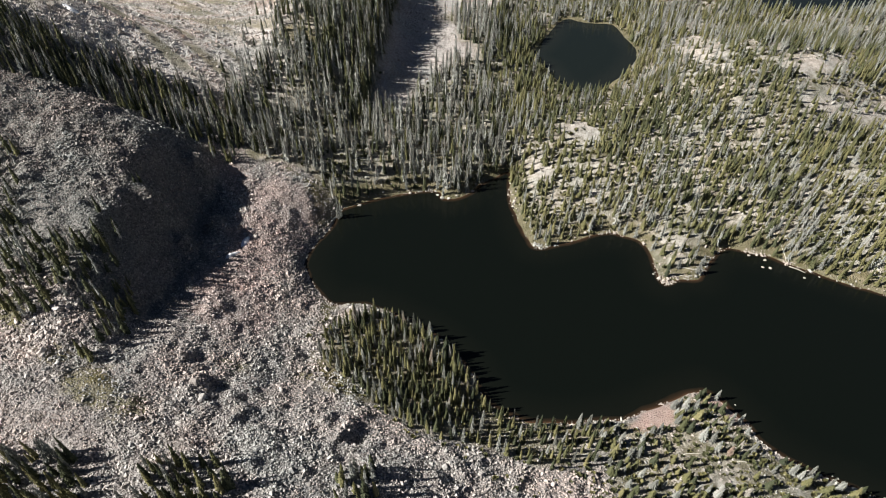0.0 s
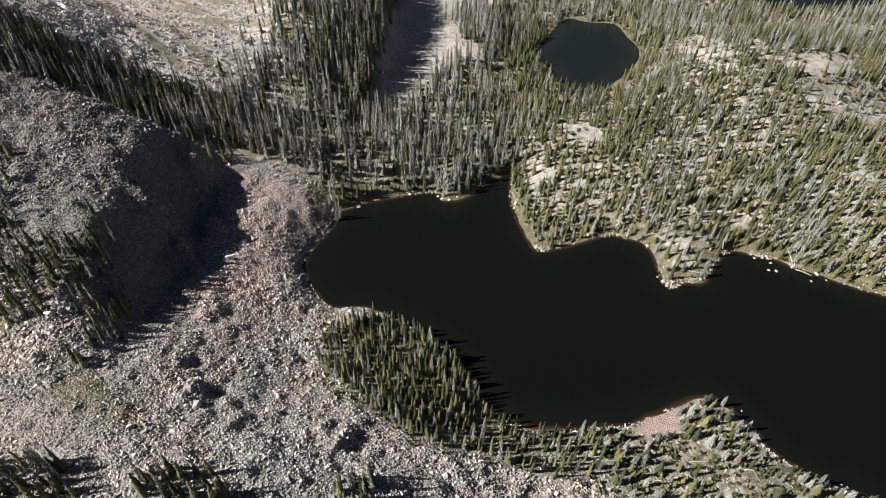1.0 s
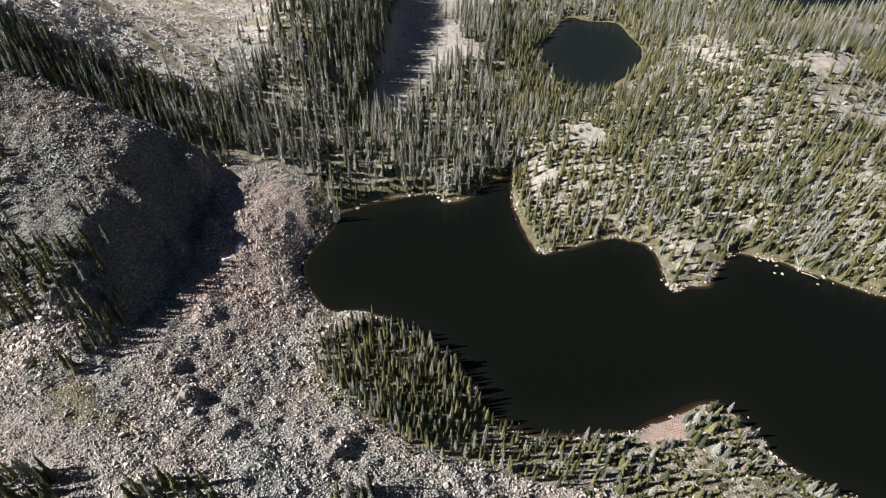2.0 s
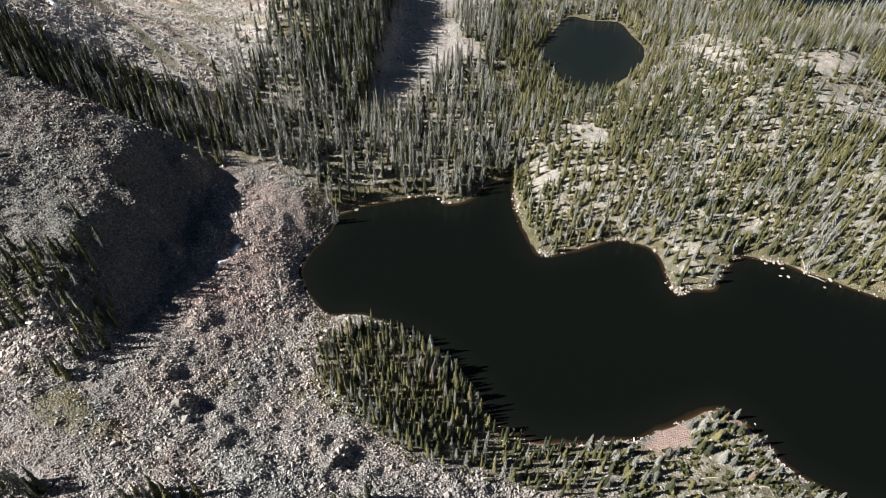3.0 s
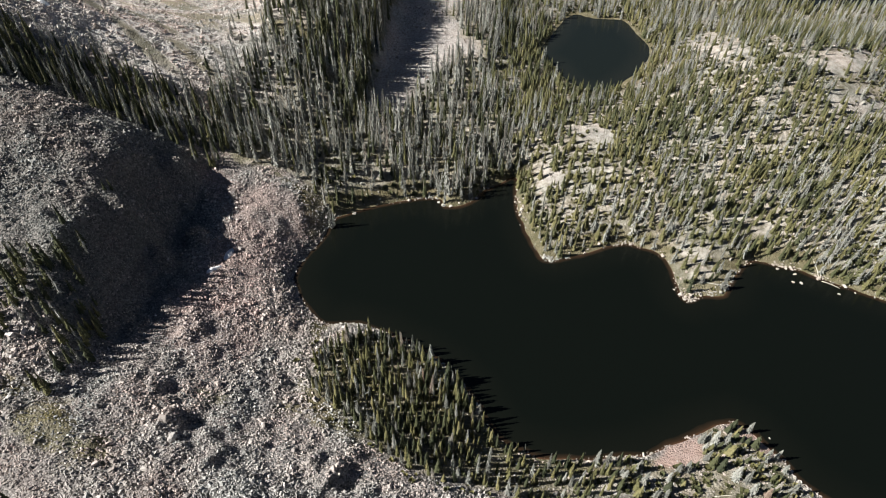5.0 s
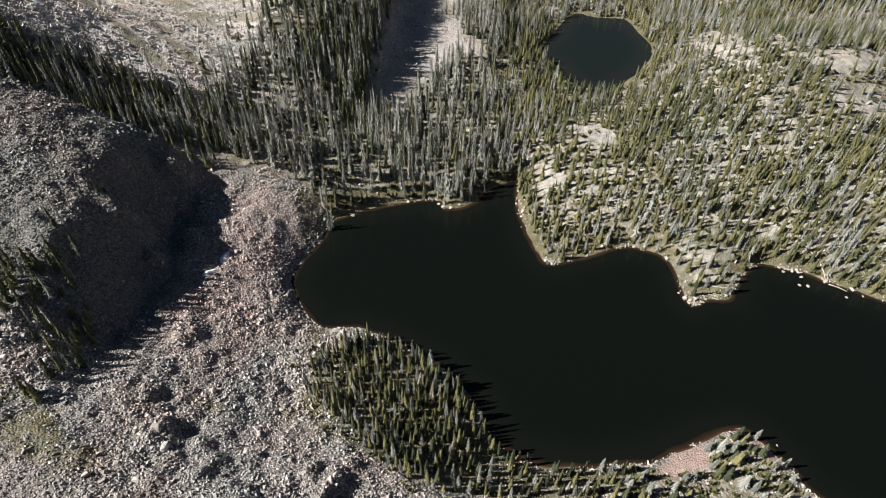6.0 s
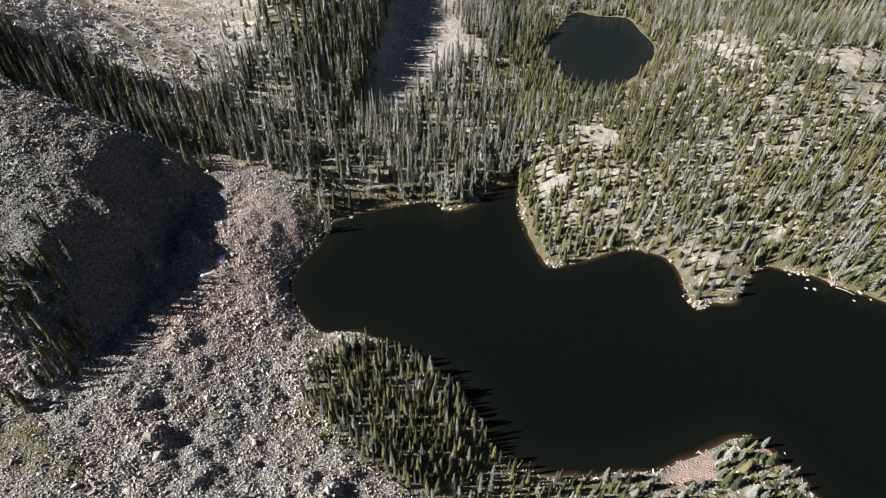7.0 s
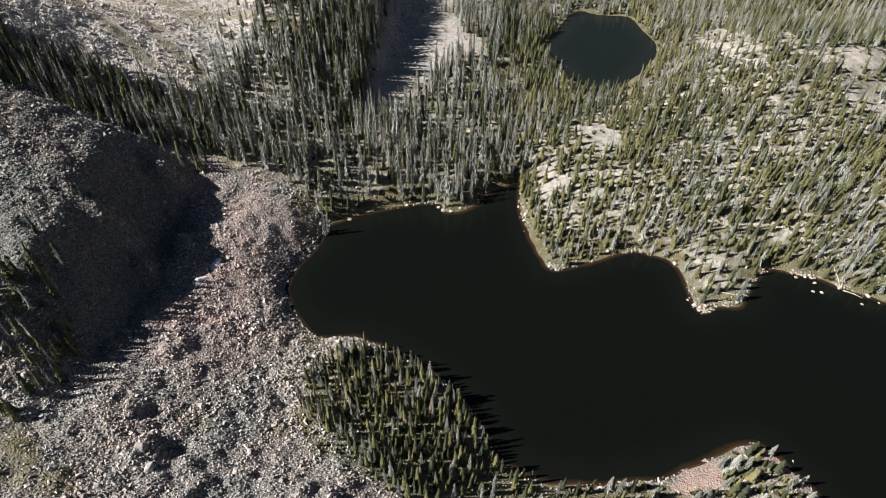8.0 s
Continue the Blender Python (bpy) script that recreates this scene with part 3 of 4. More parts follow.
HILL_WOODS = [([(-99.7, 97.7), (-90.0, 97.5), (-88.6, 89.9), (-78.8, 79.4), (-87.3, 78.7), (-94.0, 82.9)], 2.1), ([(-80.0, 101.7), (-75.3, 100.2), (-71.6, 93.6), (-68.5, 89.4), (-67.5, 82.4), (-67.4, 76.5), (-71.1, 75.3), (-73.8, 80.0), (-78.3, 85.5), (-83.5, 91.2), (-87.2, 96.8), (-81.5, 97.0)], 2.0),
              ([(-117.1, 122.6), (-104.4, 123.8), (-94.7, 98.9), (-108.9, 98.0)], 2.3),
              ([(-92.1, 98.7), (-84.2, 95.3), (-78.9, 84.0), (-81.9, 81.7), (-90.9, 89.7)], 2.6),
              ([(-82.7, 110.0), (-77.5, 109.4), (-74.5, 99.7), (-77.6, 98.3)], 2.6),
              ([(-79.1, 120.9), (-76.3, 123.3), (-73.9, 115.8), (-76.7, 113.3)], 2.6),
              ([(-75.5, 73.9), (-70.7, 73.3), (-70.1, 70.9), (-74.0, 70.4)], 2.0)]
for i, (outline, gap) in enumerate(HILL_WOODS):
    plant(outline, gap, lambda x, y: 0.8 + 0 * x, 231 + 3 * i, 0.2, (3.0, 7.4), (4.0, 8.0))
for kind, crowns, mat, label in (("live", FAR_LIVE, LIVE, "woods of slender olive-green living spruces on pale ground"), ("dead", FAR_DEAD, DEAD, "bare silver-grey dead spruces standing among living ones")):
    p = np.concatenate(FOREST[kind])
    z = height(p[:, 0], p[:, 1]) - 0.1
    girth = np.random.RandomState(7).uniform(0.8, 1.25, len(p)) * np.where(p[:, 0] > 20, 1.5 if kind == "live" else 1.6, np.where((p[:, 1] < 140) & (p[:, 0] < -60), 1.25, 1.0 if kind == "live" else 1.2))
    clump = bumps(p[:, 0], p[:, 1], 24, 315)
    merged(kind + "_forest", crowns, p[:, 0], p[:, 1], z, p[:, 2], girth, 301, [mat], label, "forest",
           (np.where(p[:, 0] > 20, np.clip(0.38 + 0.35 * clump, 0.1, 0.7), 0.05 if kind == "live" else 0.22), np.where(p[:, 0] > 20, np.clip(0.88 + 0.3 * clump, 0.6, 1.0), 0.7 if kind == "live" else 0.97)))
    merged(kind + "_forest_trunks", FAR_STEM, p[:, 0], p[:, 1], z, p[:, 2], girth, 301, [BARK], "grey trunks of the " + kind + " spruces in the woods", "tree trunks")


def bush(rng):
    """A low bush one metre high: short upswept sprays in all directions."""
    V, F = [], []
    for k in range(11):
        a, lift = 6.283 * k / 11 + rng.uniform(-0.3, 0.3), rng.uniform(0.3, 1.0)
        r = rng.uniform(0.45, 0.75) * (1.25 - lift)
        ca, sa, w = math.cos(a), math.sin(a), rng.uniform(0.16, 0.28)
        i = len(V)
        V.extend([(0, 0, 0.0), (0.6 * r * ca - w * sa, 0.6 * r * sa + w * ca, 0.55 * lift), (r * ca, r * sa, lift), (0.6 * r * ca + w * sa, 0.6 * r * sa - w * ca, 0.55 * lift)])
        F.extend([(i, i + 1, i + 2), (i, i + 2, i + 3)])
    return np.array(V), np.array(F)


BUSHES = [bush(rng) for i in range(5)]
bx, by = scatter(EAST_WOOD, 1.75, lambda x, y: open_ground(x, y) * np.clip(0.58 + 0.8 * bumps(x, y, 9, 143), 0.08, 0.95), 241)
size = np.random.RandomState(243).uniform(0.5, 1.5, len(bx))
merged("undergrowth", BUSHES, bx, by, height(bx, by) - 0.1, size, 1.3 + 0 * size, 245, [LIVE], "low olive bushes and tree seedlings on the woodland floor", "bushes", (0.35, 1.0))
bx, by = scatter(MID_WOOD + [(-75, 178), (-62, 168)], 2.1, lambda x, y: open_ground(x, y) * np.clip(0.35 + 0.9 * bumps(x, y, 8, 145), 0.04, 0.9), 246)
size = np.random.RandomState(244).uniform(0.5, 1.9, len(bx))
merged("undergrowth", BUSHES, bx, by, height(bx, by) - 0.1, size, 1.2 + 0 * size, 248, [LIVE], "low dark-green bushes between the dead spruces", "bushes", (0.1, 0.85))
bx, by = scatter([(-27, 100), (-33, 90), (-29, 79), (-20, 71), (-5, 60), (15, 50), (45, 40), (92, 40), (93, 54), (70, 66), (58, 79), (40, 70), (-10, 100)], 1.7, lambda x, y: np.clip(0.3 + 0.5 * ease(x, 30, 42) + 0.8 * bumps(x, y, 6, 147), 0.03, 0.9) * (np.minimum(from_edge(x, y, BEACHES[0]), from_edge(x, y, BEACHES[1])) > 0), 247)
size = np.random.RandomState(249).uniform(0.5, 1.3, len(bx)) * np.where(bx > 40, 1.3, 1.0)
merged("shore_bushes", BUSHES, bx, by, height(bx, by) - 0.1, size, 1.3 + 0 * size, 251, [LIVE], "low olive bushes between the stones by the lake", "bushes", (0.3, 1.0))


def conifer(variant, dead):
    """A spruce one metre high with trunk and crown, to be copied."""
    (cv, cf), (tv, tf) = (NEAR_DEAD if dead else NEAR_LIVE)[variant]
    root = new("dead_conifer" if dead else "conifer")
    mesh_object("trunk", tv, tf, [BARK], root)
    mesh_object("crown", cv, cf, [DEAD if dead else LIVE], root)
    if dead:
        return tagged(root, "bare silver-grey dead spruce with thin branches", "dead tree", "dead spruces by the lake")
    return tagged(root, "small olive-green spruce on stony ground", "tree", "spruces by the lake")


GROVE = []


def plant_grove(outline, spacing, chance, seed, dead_share, live_size, dead_size, girth=(0.85, 1.25)):
    x, y = scatter(outline, spacing, chance, seed)
    r = np.random.RandomState(seed + 1)
    for i in range(len(x)):
        dead = r.rand() < dead_share
        lo, hi = dead_size if dead else live_size
        GROVE.append((y[i], x[i], lo + (hi - lo) * r.beta(2, 2.4), r.uniform(*girth), dead))


def build_grove(limit=300):
    """The trees nearest to the camera as things, those behind them joined."""
    r = np.random.RandomState(229)
    count, rest = {False: 0, True: 0}, {False: [], True: []}
    for ty, tx, h, g, dead in sorted(GROVE):
        count[dead] += 1
        if count[dead] > limit:
            rest[dead].append((tx, ty, h, g))
            continue
        kit = DEAD_KIT if dead else LIVE_KIT
        k = r.randint(len(kit))
        m = pose(tx, ty, float(height(tx, ty)) - 0.12, r.normal(0, 1.5), r.normal(0, 1.5), r.uniform(0, 360))
        ob = copy_thing(kit[k][0], m) if kit[k][1] else kit[k][0]
        kit[k][1] = True
        ob.matrix_basis = m
        ob.scale = (h * g, h * g, h)
        build = "tall" if h > 6.5 else "small" if h < 4.2 else "middle-sized"
        place = "on the pale talus slope" if tx < -10 and ty < 55 else "on the stony lake point" if tx > 40 else "in the lakeshore wood"
        tagged(ob, (build + " bare grey dead spruce " if dead else build + " olive-green living spruce ") + place)
    for dead, crowns, mat, word in ((False, NEAR_LIVE, LIVE, "live"), (True, NEAR_DEAD, DEAD, "dead")):
        if rest[dead]:
            p = np.array(rest[dead])
            z = height(p[:, 0], p[:, 1]) - 0.12
            merged(word + "_thicket", [c2[0] for c2 in crowns], p[:, 0], p[:, 1], z, p[:, 2], p[:, 3], 305, [mat], "thicket of slim " + word + " spruces along the lake shore", "forest")
            merged(word + "_thicket_trunks", FAR_STEM, p[:, 0], p[:, 1], z, p[:, 2], p[:, 3], 305, [BARK], "grey trunks of the " + word + " spruces by the shore", "tree trunks")


LIVE_KIT = [[conifer(i, False), False] for i in range(7)]
DEAD_KIT = [[conifer(i, True), False] for i in range(5)]
plant_grove(ISLAND_WOOD, 1.4, lambda x, y: np.clip(0.86 + 0.5 * bumps(x, y, 7, 131), 0, 1) * (0.55 + 0.45 * ease(-x, -18, 2)), 221, 0.24, (2.6, 7.6), (3.4, 8.2), (0.66, 1.1))
plant_grove(PENINSULA, 1.8, lambda x, y: np.clip(0.66 + 1.1 * bumps(x, y, 5.5, 141, 2), 0.1, 1) * np.where(from_edge(x, y, BEACHES[0]) < 0, 0, np.where(from_edge(x, y, BEACHES[1]) < -0.5, 0.4, 1)), 225, 0.24, (1.8, 5.6), (3.0, 6.0), (1.1, 2.0))
LOW_WOODS = [[(-79.4, 51.2), (-63.8, 51.9), (-58.9, 42.8), (-60, 36), (-77, 34)], [(-51.5, 49.9), (-39.6, 49.6), (-34.4, 44.4), (-36, 39), (-52, 39)], [(-18.3, 50.4), (-10.6, 52.2), (-10.4, 44.9), (-13, 41), (-18.9, 41.2)]]
for i, outline in enumerate(LOW_WOODS):
    plant_grove(outline, 1.8, lambda x, y: 0.85 + 0 * x, 251 + 3 * i, 0.3, (4, 8.4), (5, 9), (0.8, 1.2))

GROVE += [(117.4, 71.0, 5.2, 2.0, True), (118.7, 65.8, 4.4, 1.4, True), (120.7, 73.2, 4.0, 1.7, True), (116.0, 61.9, 5.4, 1.2, False), (121.4, 64.8, 5.0, 1.2, False), (122.4, 70.1, 4.6, 1.3, False), (124.4, 68.1, 4.0, 1.3, False), (118.6, 62.9, 3.6, 1.3, False), (119.4, 68.2, 3.2, 1.5, False),
          (137.6, -31.6, 9.5, 0.9, True), (138.6, -31.0, 6.0, 1.0, True), (93.2, -2.6, 8.0, 1.0, True), (88.4, 1.2, 8.2, 1.1, False), (88.0, 3.0, 6.0, 1.0, True), (69.6, 31.0, 6.6, 1.2, True), (69.4, 33.0, 6.8, 1.2, True), (75.0, 53.8, 4.4, 1.7, True), (75.4, 55.2, 4.6, 1.6, True), (72.4, 61.1, 3.0, 1.7, True), (77.6, 62.6, 3.0, 1.5, False), (67.6, 38.2, 5.0, 1.2, True),
          (63.3, 59.6, 5.2, 1.7, True), (62.6, 62.3, 4.4, 1.6, True), (63.9, 67.9, 4.6, 1.8, True), (59.1, 74.7, 4.8, 1.9, True), (55.8, 83.2, 4.4, 1.9, True), (76.5, -19.0, 5.0, 1.0, True)]
build_grove()

# ---- rocks ----


def block(rng):
    """An angular block about one metre across: a jittered box, open below."""
    sx, sy, sz = rng.uniform(0.7, 1.25), rng.uniform(0.6, 1.0), rng.uniform(0.45, 0.8)
    V = [(sx * (x + rng.uniform(-0.24, 0.24)), sy * (y + rng.uniform(-0.24, 0.24)), sz * (z + rng.uniform(-0.24, 0.24))) for z in (-0.5, 0.5) for y in (-0.5, 0.5) for x in (-0.5, 0.5)]
    Q = [(0, 2, 3, 1), (4, 5, 7, 6), (0, 1, 5, 4), (2, 6, 7, 3), (0, 4, 6, 2), (1, 3, 7, 5)]
    F = []
    for q in Q[1:]:
        F.extend([(q[0], q[1], q[2]), (q[0], q[2], q[3])])
    return np.array(V), np.array(F)


def wedge(rng):
    """A three-sided splinter of rock about one metre across."""
    h = rng.uniform(0.4, 0.8)
    V = [(0.62 * math.cos(a + rng.uniform(-0.5, 0.5)) * k, 0.62 * math.sin(a + rng.uniform(-0.5, 0.5)) * k, z + rng.uniform(-0.12, 0.12)) for z, k in ((-h / 2, 1.0), (h / 2, rng.uniform(0.6, 0.95))) for a in (0, 2.09, 4.19)]
    return np.array(V), np.array([(3, 4, 5), (0, 1, 4), (0, 4, 3), (1, 2, 5), (1, 5, 4), (2, 0, 3), (2, 3, 5)])


def hull(rng):
    """An angular boulder about one metre across, with broken facets and worn corners."""
    bm = bmesh.new()
    sx, sy, sz = rng.uniform(0.5, 0.68), rng.uniform(0.4, 0.55), rng.uniform(0.32, 0.48)
    for k in range(15):
        d = Vector((rng.gauss(0, 1), rng.gauss(0, 1), rng.gauss(0, 1))).normalized()
        cubic = 1 / max(abs(d.x), abs(d.y), abs(d.z))
        d *= 0.35 + 0.65 * min(cubic, 1.35)
        bm.verts.new((sx * d.x, sy * d.y, sz * d.z))
    bmesh.ops.convex_hull(bm, input=bm.verts)
    bmesh.ops.delete(bm, geom=[v for v in bm.verts if not v.link_faces], context="VERTS")
    bmesh.ops.bevel(bm, geom=bm.edges[:], offset=0.03, segments=1, affect="EDGES")
    bmesh.ops.triangulate(bm, faces=bm.faces[:])
    bm.verts.index_update()
    out = np.array([v.co[:] for v in bm.verts]), np.array([[v.index for v in f.verts] for f in bm.faces])
    bm.free()
    return out


BLOCKS = [block(rng) for i in range(6)] + [wedge(rng) for i in range(6)]
BOULDERS = [hull(rng) for i in range(8)]


def tumbled(name, x, y, size, seed, material, label, templates=BLOCKS, sink=0.24):
    """Loose rocks at all angles, joined into one mesh of kind stuff."""
    r = np.random.RandomState(seed)
    z = height(x, y) + sink * size
    which, tint = r.randint(len(templates), size=len(x)), r.rand(len(x))
    q = r.normal(size=(len(x), 4)) * (0.7, 0.7, 0.7, 1)
    q /= np.linalg.norm(q, axis=1)[:, None]
    a, b2, c2, d2 = q[:, 3], q[:, 0], q[:, 1], q[:, 2]
    R = np.stack([1 - 2 * (c2 * c2 + d2 * d2), 2 * (b2 * c2 - d2 * a), 2 * (b2 * d2 + c2 * a), 2 * (b2 * c2 + d2 * a), 1 - 2 * (b2 * b2 + d2 * d2), 2 * (c2 * d2 - b2 * a),
                  2 * (b2 * d2 - c2 * a), 2 * (c2 * d2 + b2 * a), 1 - 2 * (b2 * b2 + c2 * c2)], 1).reshape(-1, 3, 3)
    vs, fs, ts, base = [], [], [], 0
    for k, (V, F) in enumerate(templates):
        s = np.where(which == k)[0]
        W = np.einsum("nij,vj->nvi", R[s], V) * size[s][:, None, None] + np.stack([x[s], y[s], z[s]], 1)[:, None, :]
        vs.append(W.reshape(-1, 3))
        fs.append((F[None] + (base + np.arange(len(s)) * len(V))[:, None, None]).reshape(-1, 3))
        ts.append(np.repeat(tint[s], len(V)))
        base += len(s) * len(V)
    ob = mesh_object(name, np.concatenate(vs), np.concatenate(fs), [material], tint=np.concatenate(ts))
    return tagged(ob, label, "rocks", kind="stuff")


def stony_places(count, x0, x1, y0, y1, seed, thin):
    r = np.random.RandomState(seed)
    x, y = r.uniform(x0, x1, count), r.uniform(y0, y1, count)
    keep = (from_edge(x, y, WOODS) > -1.5) & (from_edge(x, y, MAIN_LAKE) > -0.6) & (r.rand(count) < thin(x, y))
    for patch in GRASS:
        keep &= (from_edge(x, y, patch) + 1.6 * bumps(x, y, 3, 159) > -0.5) | (r.rand(count) < 0.34)
    for patch in BEACHES:
        keep &= (from_edge(x, y, patch) > 0) | (r.rand(count) < 0.05)
    keep &= (from_edge(x, y, ISLAND_WOOD) > 0.5) | (r.rand(count) < 0.1)
    keep &= (from_edge(x, y, PENINSULA) > 0.5) | (r.rand(count) < 0.16)
    return x[keep], y[keep], r


x, y, r = stony_places(230000, -118, 92, 40, 160, 401, lambda x, y: np.where(x < 45, 1.0, 0.6) * np.clip(0.85 + 0.5 * bumps(x, y, 7, 151), 0.4, 1))
coarse = 0.88 + 0.28 * ease(bumps(x, y, 17, 153, 3), -0.15, 0.45) + 0.45 * ease(-from_edge(x, y, [(-98, 96), (-84, 88), (-77, 80), (-78, 70), (-100, 72)]), -3, 3)
size = np.minimum(0.235 * (1 - r.rand(len(x))) ** -0.24, 0.75) * coarse * np.where(from_edge(x, y, GRAVEL_FAN) < 0, 0.72, 1.0)
rosy = from_edge(x, y, PINK_SCREE) + 3 * bumps(x, y, 6, 155) + r.normal(0, 1.5, len(x)) < 0
dusk = from_edge(x, y, DARK_TALUS) + 3 * bumps(x, y, 6, 157) + r.normal(0, 1.5, len(x)) < 0
rosy &= ~dusk
tumbled("lichened_talus", x[dusk], y[dusk], size[dusk], 404, SHADED_LICHENED, "hill of dark grey lichened loose talus blocks, their colour deepened for shade")
grey = ~rosy & ~dusk
tumbled("talus", x[grey], y[grey], size[grey], 402, ROCK, "slope of loose angular grey and pinkish talus blocks")
tumbled("rosy_talus", x[rosy], y[rosy], size[rosy], 403, ROSY, "fan of fine pinkish talus running down to the lake")
x, y, r = stony_places(46000, -160, -45, 160, 300, 411, lambda x, y: (1 - 0.9 * streaks(x, y)) * np.clip(0.6 + 0.8 * bumps(x, y, 9, 161), 0.2, 1))
tumbled("scree", x, y, np.minimum(0.36 * (1 - r.rand(len(x))) ** -0.24, 1.3), 412, SCREE, "pale scree slope of loose stones and thin turf")
r = np.random.RandomState(421)
gully_x, gully_y = scatter(GULLY, 0.95, lambda x, y: np.clip(0.5 + 0.7 * bumps(x, y, 6, 175), 0.1, 0.9), 423)
tumbled("gully_stones", gully_x, gully_y, np.minimum(0.32 * (1 - r.rand(len(gully_x))) ** -0.26, 1.2), 424, SCREE, "loose pale stones in the bare gully")
x, y = r.uniform(-60, 200, 16000), r.uniform(105, 300, 16000)
k = (from_edge(x, y, WOODS) < 0) & (r.rand(16000) < np.clip(0.45 + 0.9 * bumps(x, y, 12, 171), 0.05, 1))
for lake, level in LAKES:
    k &= from_edge(x, y, lake) > -0.5
tumbled("woodland_stones", x[k], y[k], np.minimum(0.34 * (1 - r.rand(k.sum())) ** -0.24, 1.0), 422, PALE, "pale granite stones scattered over the woodland floor")

r = np.random.RandomState(425)
line = np.array(rounded(MAIN_LAKE, 8))
keep = (line[:, 0] < 135) & (line[:, 1] > 50)
line = np.repeat(line[keep], 5, 0) + r.normal(0, 0.55, (5 * keep.sum(), 2))
k = np.minimum(from_edge(line[:, 0], line[:, 1], BEACHES[0]), from_edge(line[:, 0], line[:, 1], BEACHES[1])) > 1.5
k &= r.rand(len(line)) < np.clip(0.2 + 0.8 * bumps(line[:, 0], line[:, 1], 6, 173), 0.03, 1)
tumbled("shore_stones", line[k, 0], line[k, 1], np.minimum(0.28 * (1 - r.rand(k.sum())) ** -0.3, 1.0), 426, PALE, "pale stones lining the lake shore")


def boulder(variant, material, label, group):
    V, F = BOULDERS[variant]
    ob = mesh_object("boulder", V, F, [material])
    return tagged(ob, label, "boulder", group)


def put_boulders(kit, places):
    r = np.random.RandomState(431)
    used = [False] * len(kit)
    for px, py, s in places:
        k = r.randint(len(kit))
        m = pose(px, py, max(float(height(px, py)), -0.25 * s if py > 70 and px > -40 else -9) + 0.12 * s, r.uniform(-25, 25), r.uniform(-25, 25), r.uniform(0, 360))
        ob = copy_thing(kit[k], m) if used[k] else kit[k]
        used[k] = True
        ob.matrix_basis = m
        ob.scale = (s, s * r.uniform(0.8, 1.2), s * r.uniform(0.8, 1.1))
        if s > 1.4:
            tagged(ob, "very large angular grey boulder among talus blocks")


x, y, r = stony_places(420, -100, 40, 46, 125, 441, lambda x, y: np.clip(0.4 + bumps(x, y, 10, 181), 0.05, 1) * (from_edge(x, y, DARK_TALUS) > 3))
sizes = np.minimum(0.8 * (1 - r.rand(len(x))) ** -0.2, 1.15)
put_boulders([boulder(i, ROCK, "large angular grey talus boulder", "talus boulders") for i in range(8)],
             [(-34, 65, 1.3), (-18.8, 60, 1.2), (-18.2, 61.6, 0.9), (-19.4, 58.8, 0.8), (-49, 67, 1.8), (-47, 64, 1.6), (-92, 85, 1.3), (-87, 82, 1.5), (-83, 78, 1.2), (-81, 74, 1.1), (-95, 90, 1.2), (-89, 79, 1.0), (-88.4, 81, 0.9), (-85, 79.6, 1.0), (-90.6, 83.4, 1.1), (-93.6, 87, 0.9), (-82.4, 76, 0.9), (-86, 77.4, 0.8)] + list(zip(x[:36], y[:36], sizes[:36])))
put_boulders([boulder(i, PALE, "pale granite boulder at the water's edge", "shore boulders") for i in range(5)],
             [(91.9, 123.1, 1.1), (90.4, 120.3, 0.95), (92.3, 120.1, 1.0), (60.8, 114.5, 0.9), (65, 115.2, 0.7), (58.8, 117.2, 0.6), (67.4, 116.2, 0.6), (70.2, 116.2, 1.0), (71.6, 117, 0.8), (-26, 143.6, 1.1), (-0.5, 147.6, 1.2), (1.5, 147.2, 1.0),
              (-2, 149, 0.8), (4, 148.4, 0.8), (100.7, 116.6, 0.8), (88, 125, 0.9), (63, 113.6, 0.6), (105, 117, 0.7), (27.5, 127.2, 0.9), (69, 76.5, 0.6), (59.6, 115.5, 0.5), (62, 113.2, 0.5)])


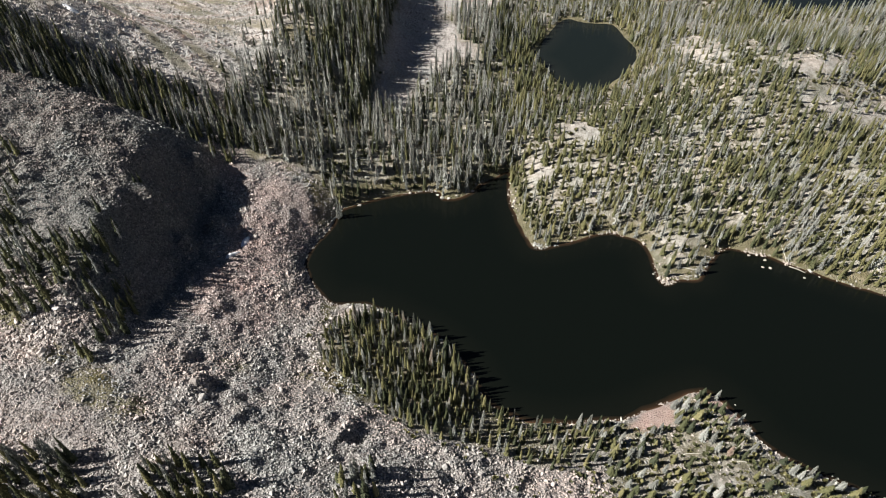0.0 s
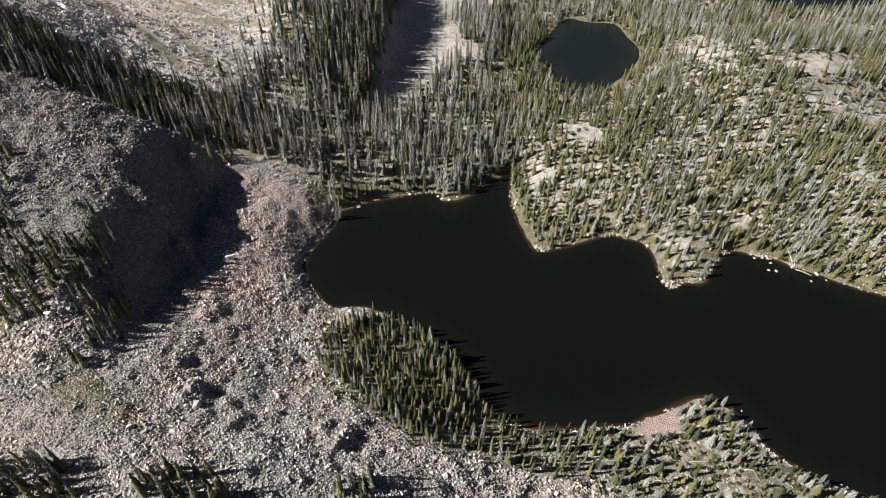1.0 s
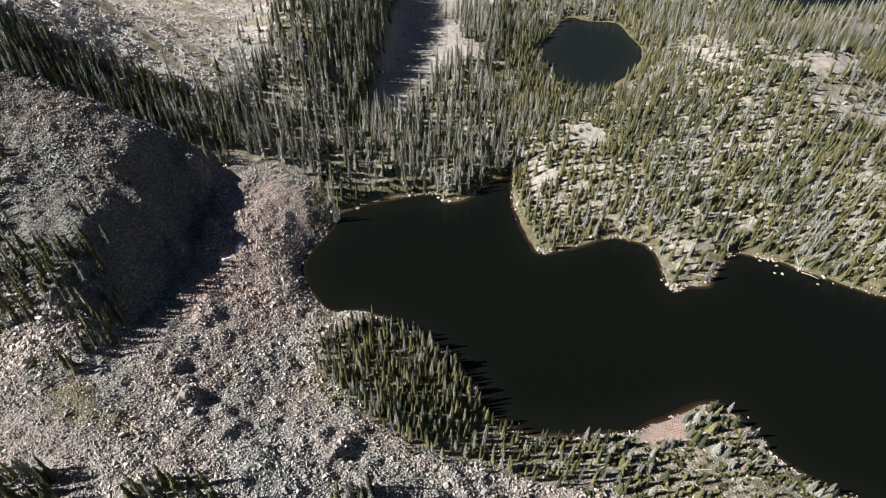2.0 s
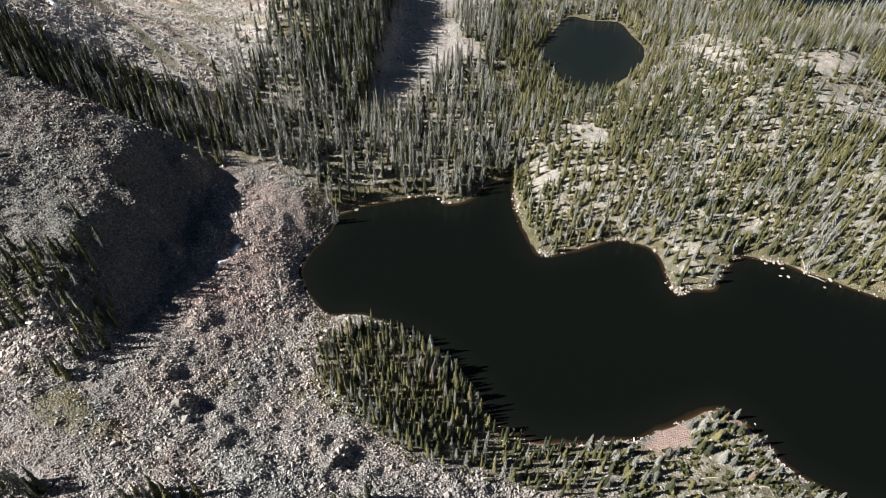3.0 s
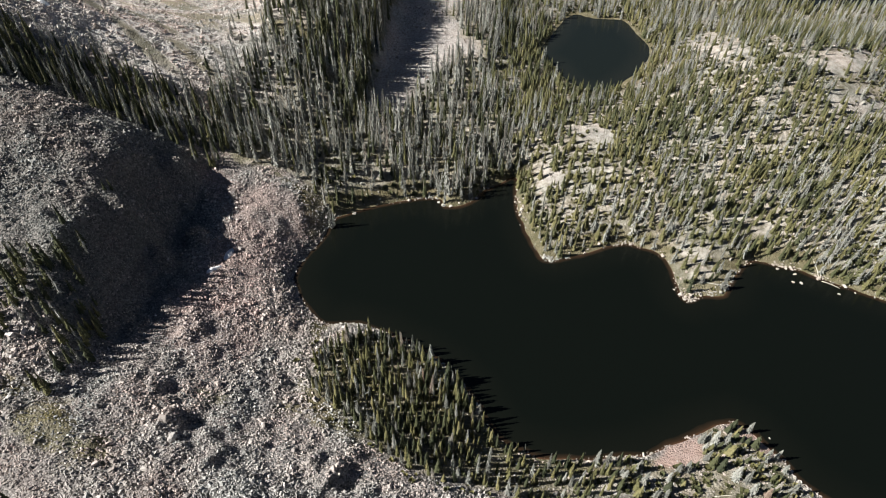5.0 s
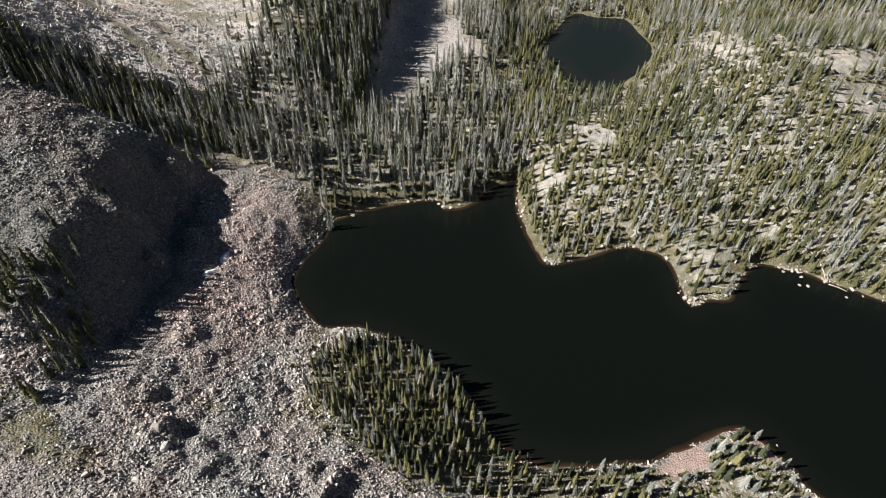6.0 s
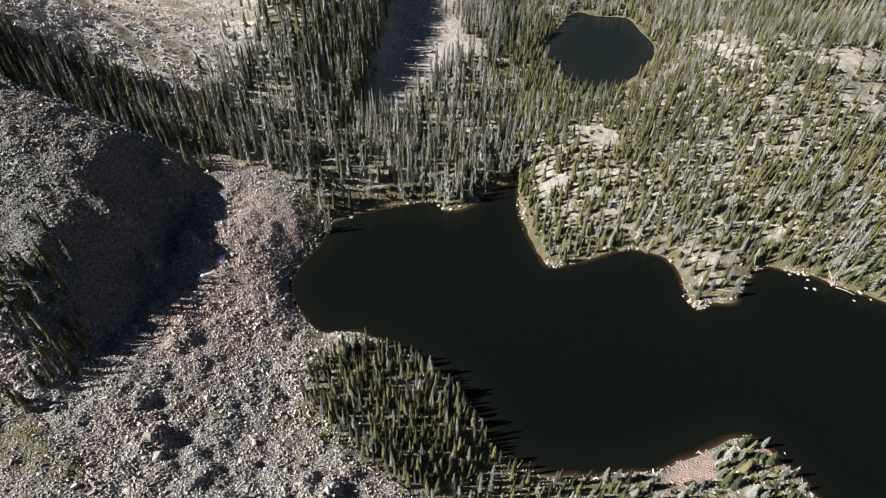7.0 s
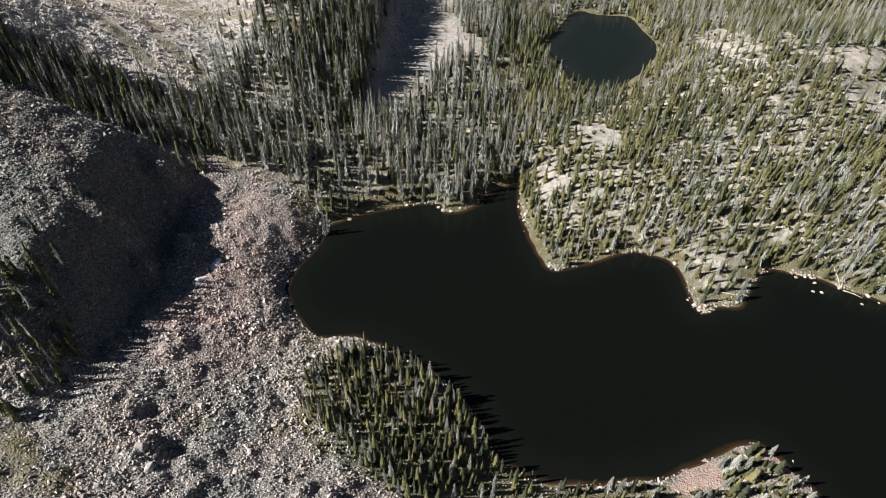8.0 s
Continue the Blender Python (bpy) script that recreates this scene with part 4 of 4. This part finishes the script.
def log(x0, y0, x1, y1, radius):
    """A fallen, bleached stem, a little bent, lying half afloat."""
    V, F, m, n2 = [], [], 7, 7
    dx, dy = x1 - x0, y1 - y0
    L = math.hypot(dx, dy)
    for j in range(n2):
        s = j / (n2 - 1)
        px, py = x0 + dx * s - dy / L * 0.25 * math.sin(3.1 * s), y0 + dy * s + dx / L * 0.25 * math.sin(3.1 * s)
        pz = max(float(height(px, py)), 0.0) + radius * 0.7
        r = radius * (1 - 0.55 * s)
        for k in range(m):
            a = 6.283 * k / m
            V.append((px - dy / L * r * math.cos(a), py + dx / L * r * math.cos(a), pz + r * math.sin(a)))
    for j in range(n2 - 1):
        for k in range(m):
            a, b2 = j * m + k, j * m + (k + 1) % m
            F.extend([(a, b2, b2 + m), (a, b2 + m, a + m)])
    F.extend([(0, k + 1, k) for k in range(1, m - 1)] + [((n2 - 1) * m, (n2 - 1) * m + k, (n2 - 1) * m + k + 1) for k in range(1, m - 1)])
    ob = mesh_object("fallen_log", np.array(V), np.array(F), [LOGWOOD], smooth=True)
    tagged(ob, "bleached fallen log at the lake's edge", "log", "logs in the shallows")


for ends in ((94.5, 129.5, 97.2, 126.3, 0.17), (97.1, 126.0, 97.7, 121.2, 0.15), (97.9, 120.8, 101.6, 118.4, 0.17), (64, 119, 70, 118, 0.2)):
    log(*ends)

r = np.random.RandomState(451)
lx, ly = scatter(PENINSULA, 5.2, lambda x, y: np.where(np.minimum(from_edge(x, y, BEACHES[0]), from_edge(x, y, BEACHES[1])) < 5, 0, 0.75), 453)
for i in range(len(lx)):
    a, ll = r.uniform(-0.9, 0.9), r.uniform(1.8, 4.5)
    log(lx[i], ly[i], lx[i] + ll * math.cos(a), ly[i] + ll * math.sin(a), r.uniform(0.09, 0.16))


def snow_patch(cx, cy, rx, ry, turn, label):
    """A lens of old snow lying on the slope."""
    rings, m = 7, 36
    V, F = [], []
    for j in range(rings + 1):
        for k in range(m):
            a = 6.283 * k / m
            q = j / rings * (1 + 0.35 * float(bumps(3 * math.cos(a) + cx, 3 * math.sin(a) + cy, 2.0, 191)))
            u, v = rx * q * math.cos(a), ry * q * math.sin(a)
            px, py = cx + u * math.cos(turn) - v * math.sin(turn), cy + u * math.sin(turn) + v * math.cos(turn)
            V.append((px, py, float(height(px, py)) + 0.55 * (1 - (j / rings) ** 2) - 0.1))
    for j in range(rings):
        for k in range(m):
            a, b2 = j * m + k, j * m + (k + 1) % m
            F.append((a, a + m, b2 + m, b2))
    ob = mesh_object("snow_patch", np.array(V), np.array(F), [SNOW], smooth=True)
    tagged(ob, label, "snow")


snow_patch(-112.5, 180.7, 3.4, 1.1, -0.3, "last patch of old snow on the scree slope")
snow_patch(-53.8, 119.2, 2.4, 0.9, 1.35, "narrow strip of old snow between talus blocks")
snow_patch(-56.0, 113.6, 2.4, 0.7, 0.8, "narrow strip of old snow between talus blocks")
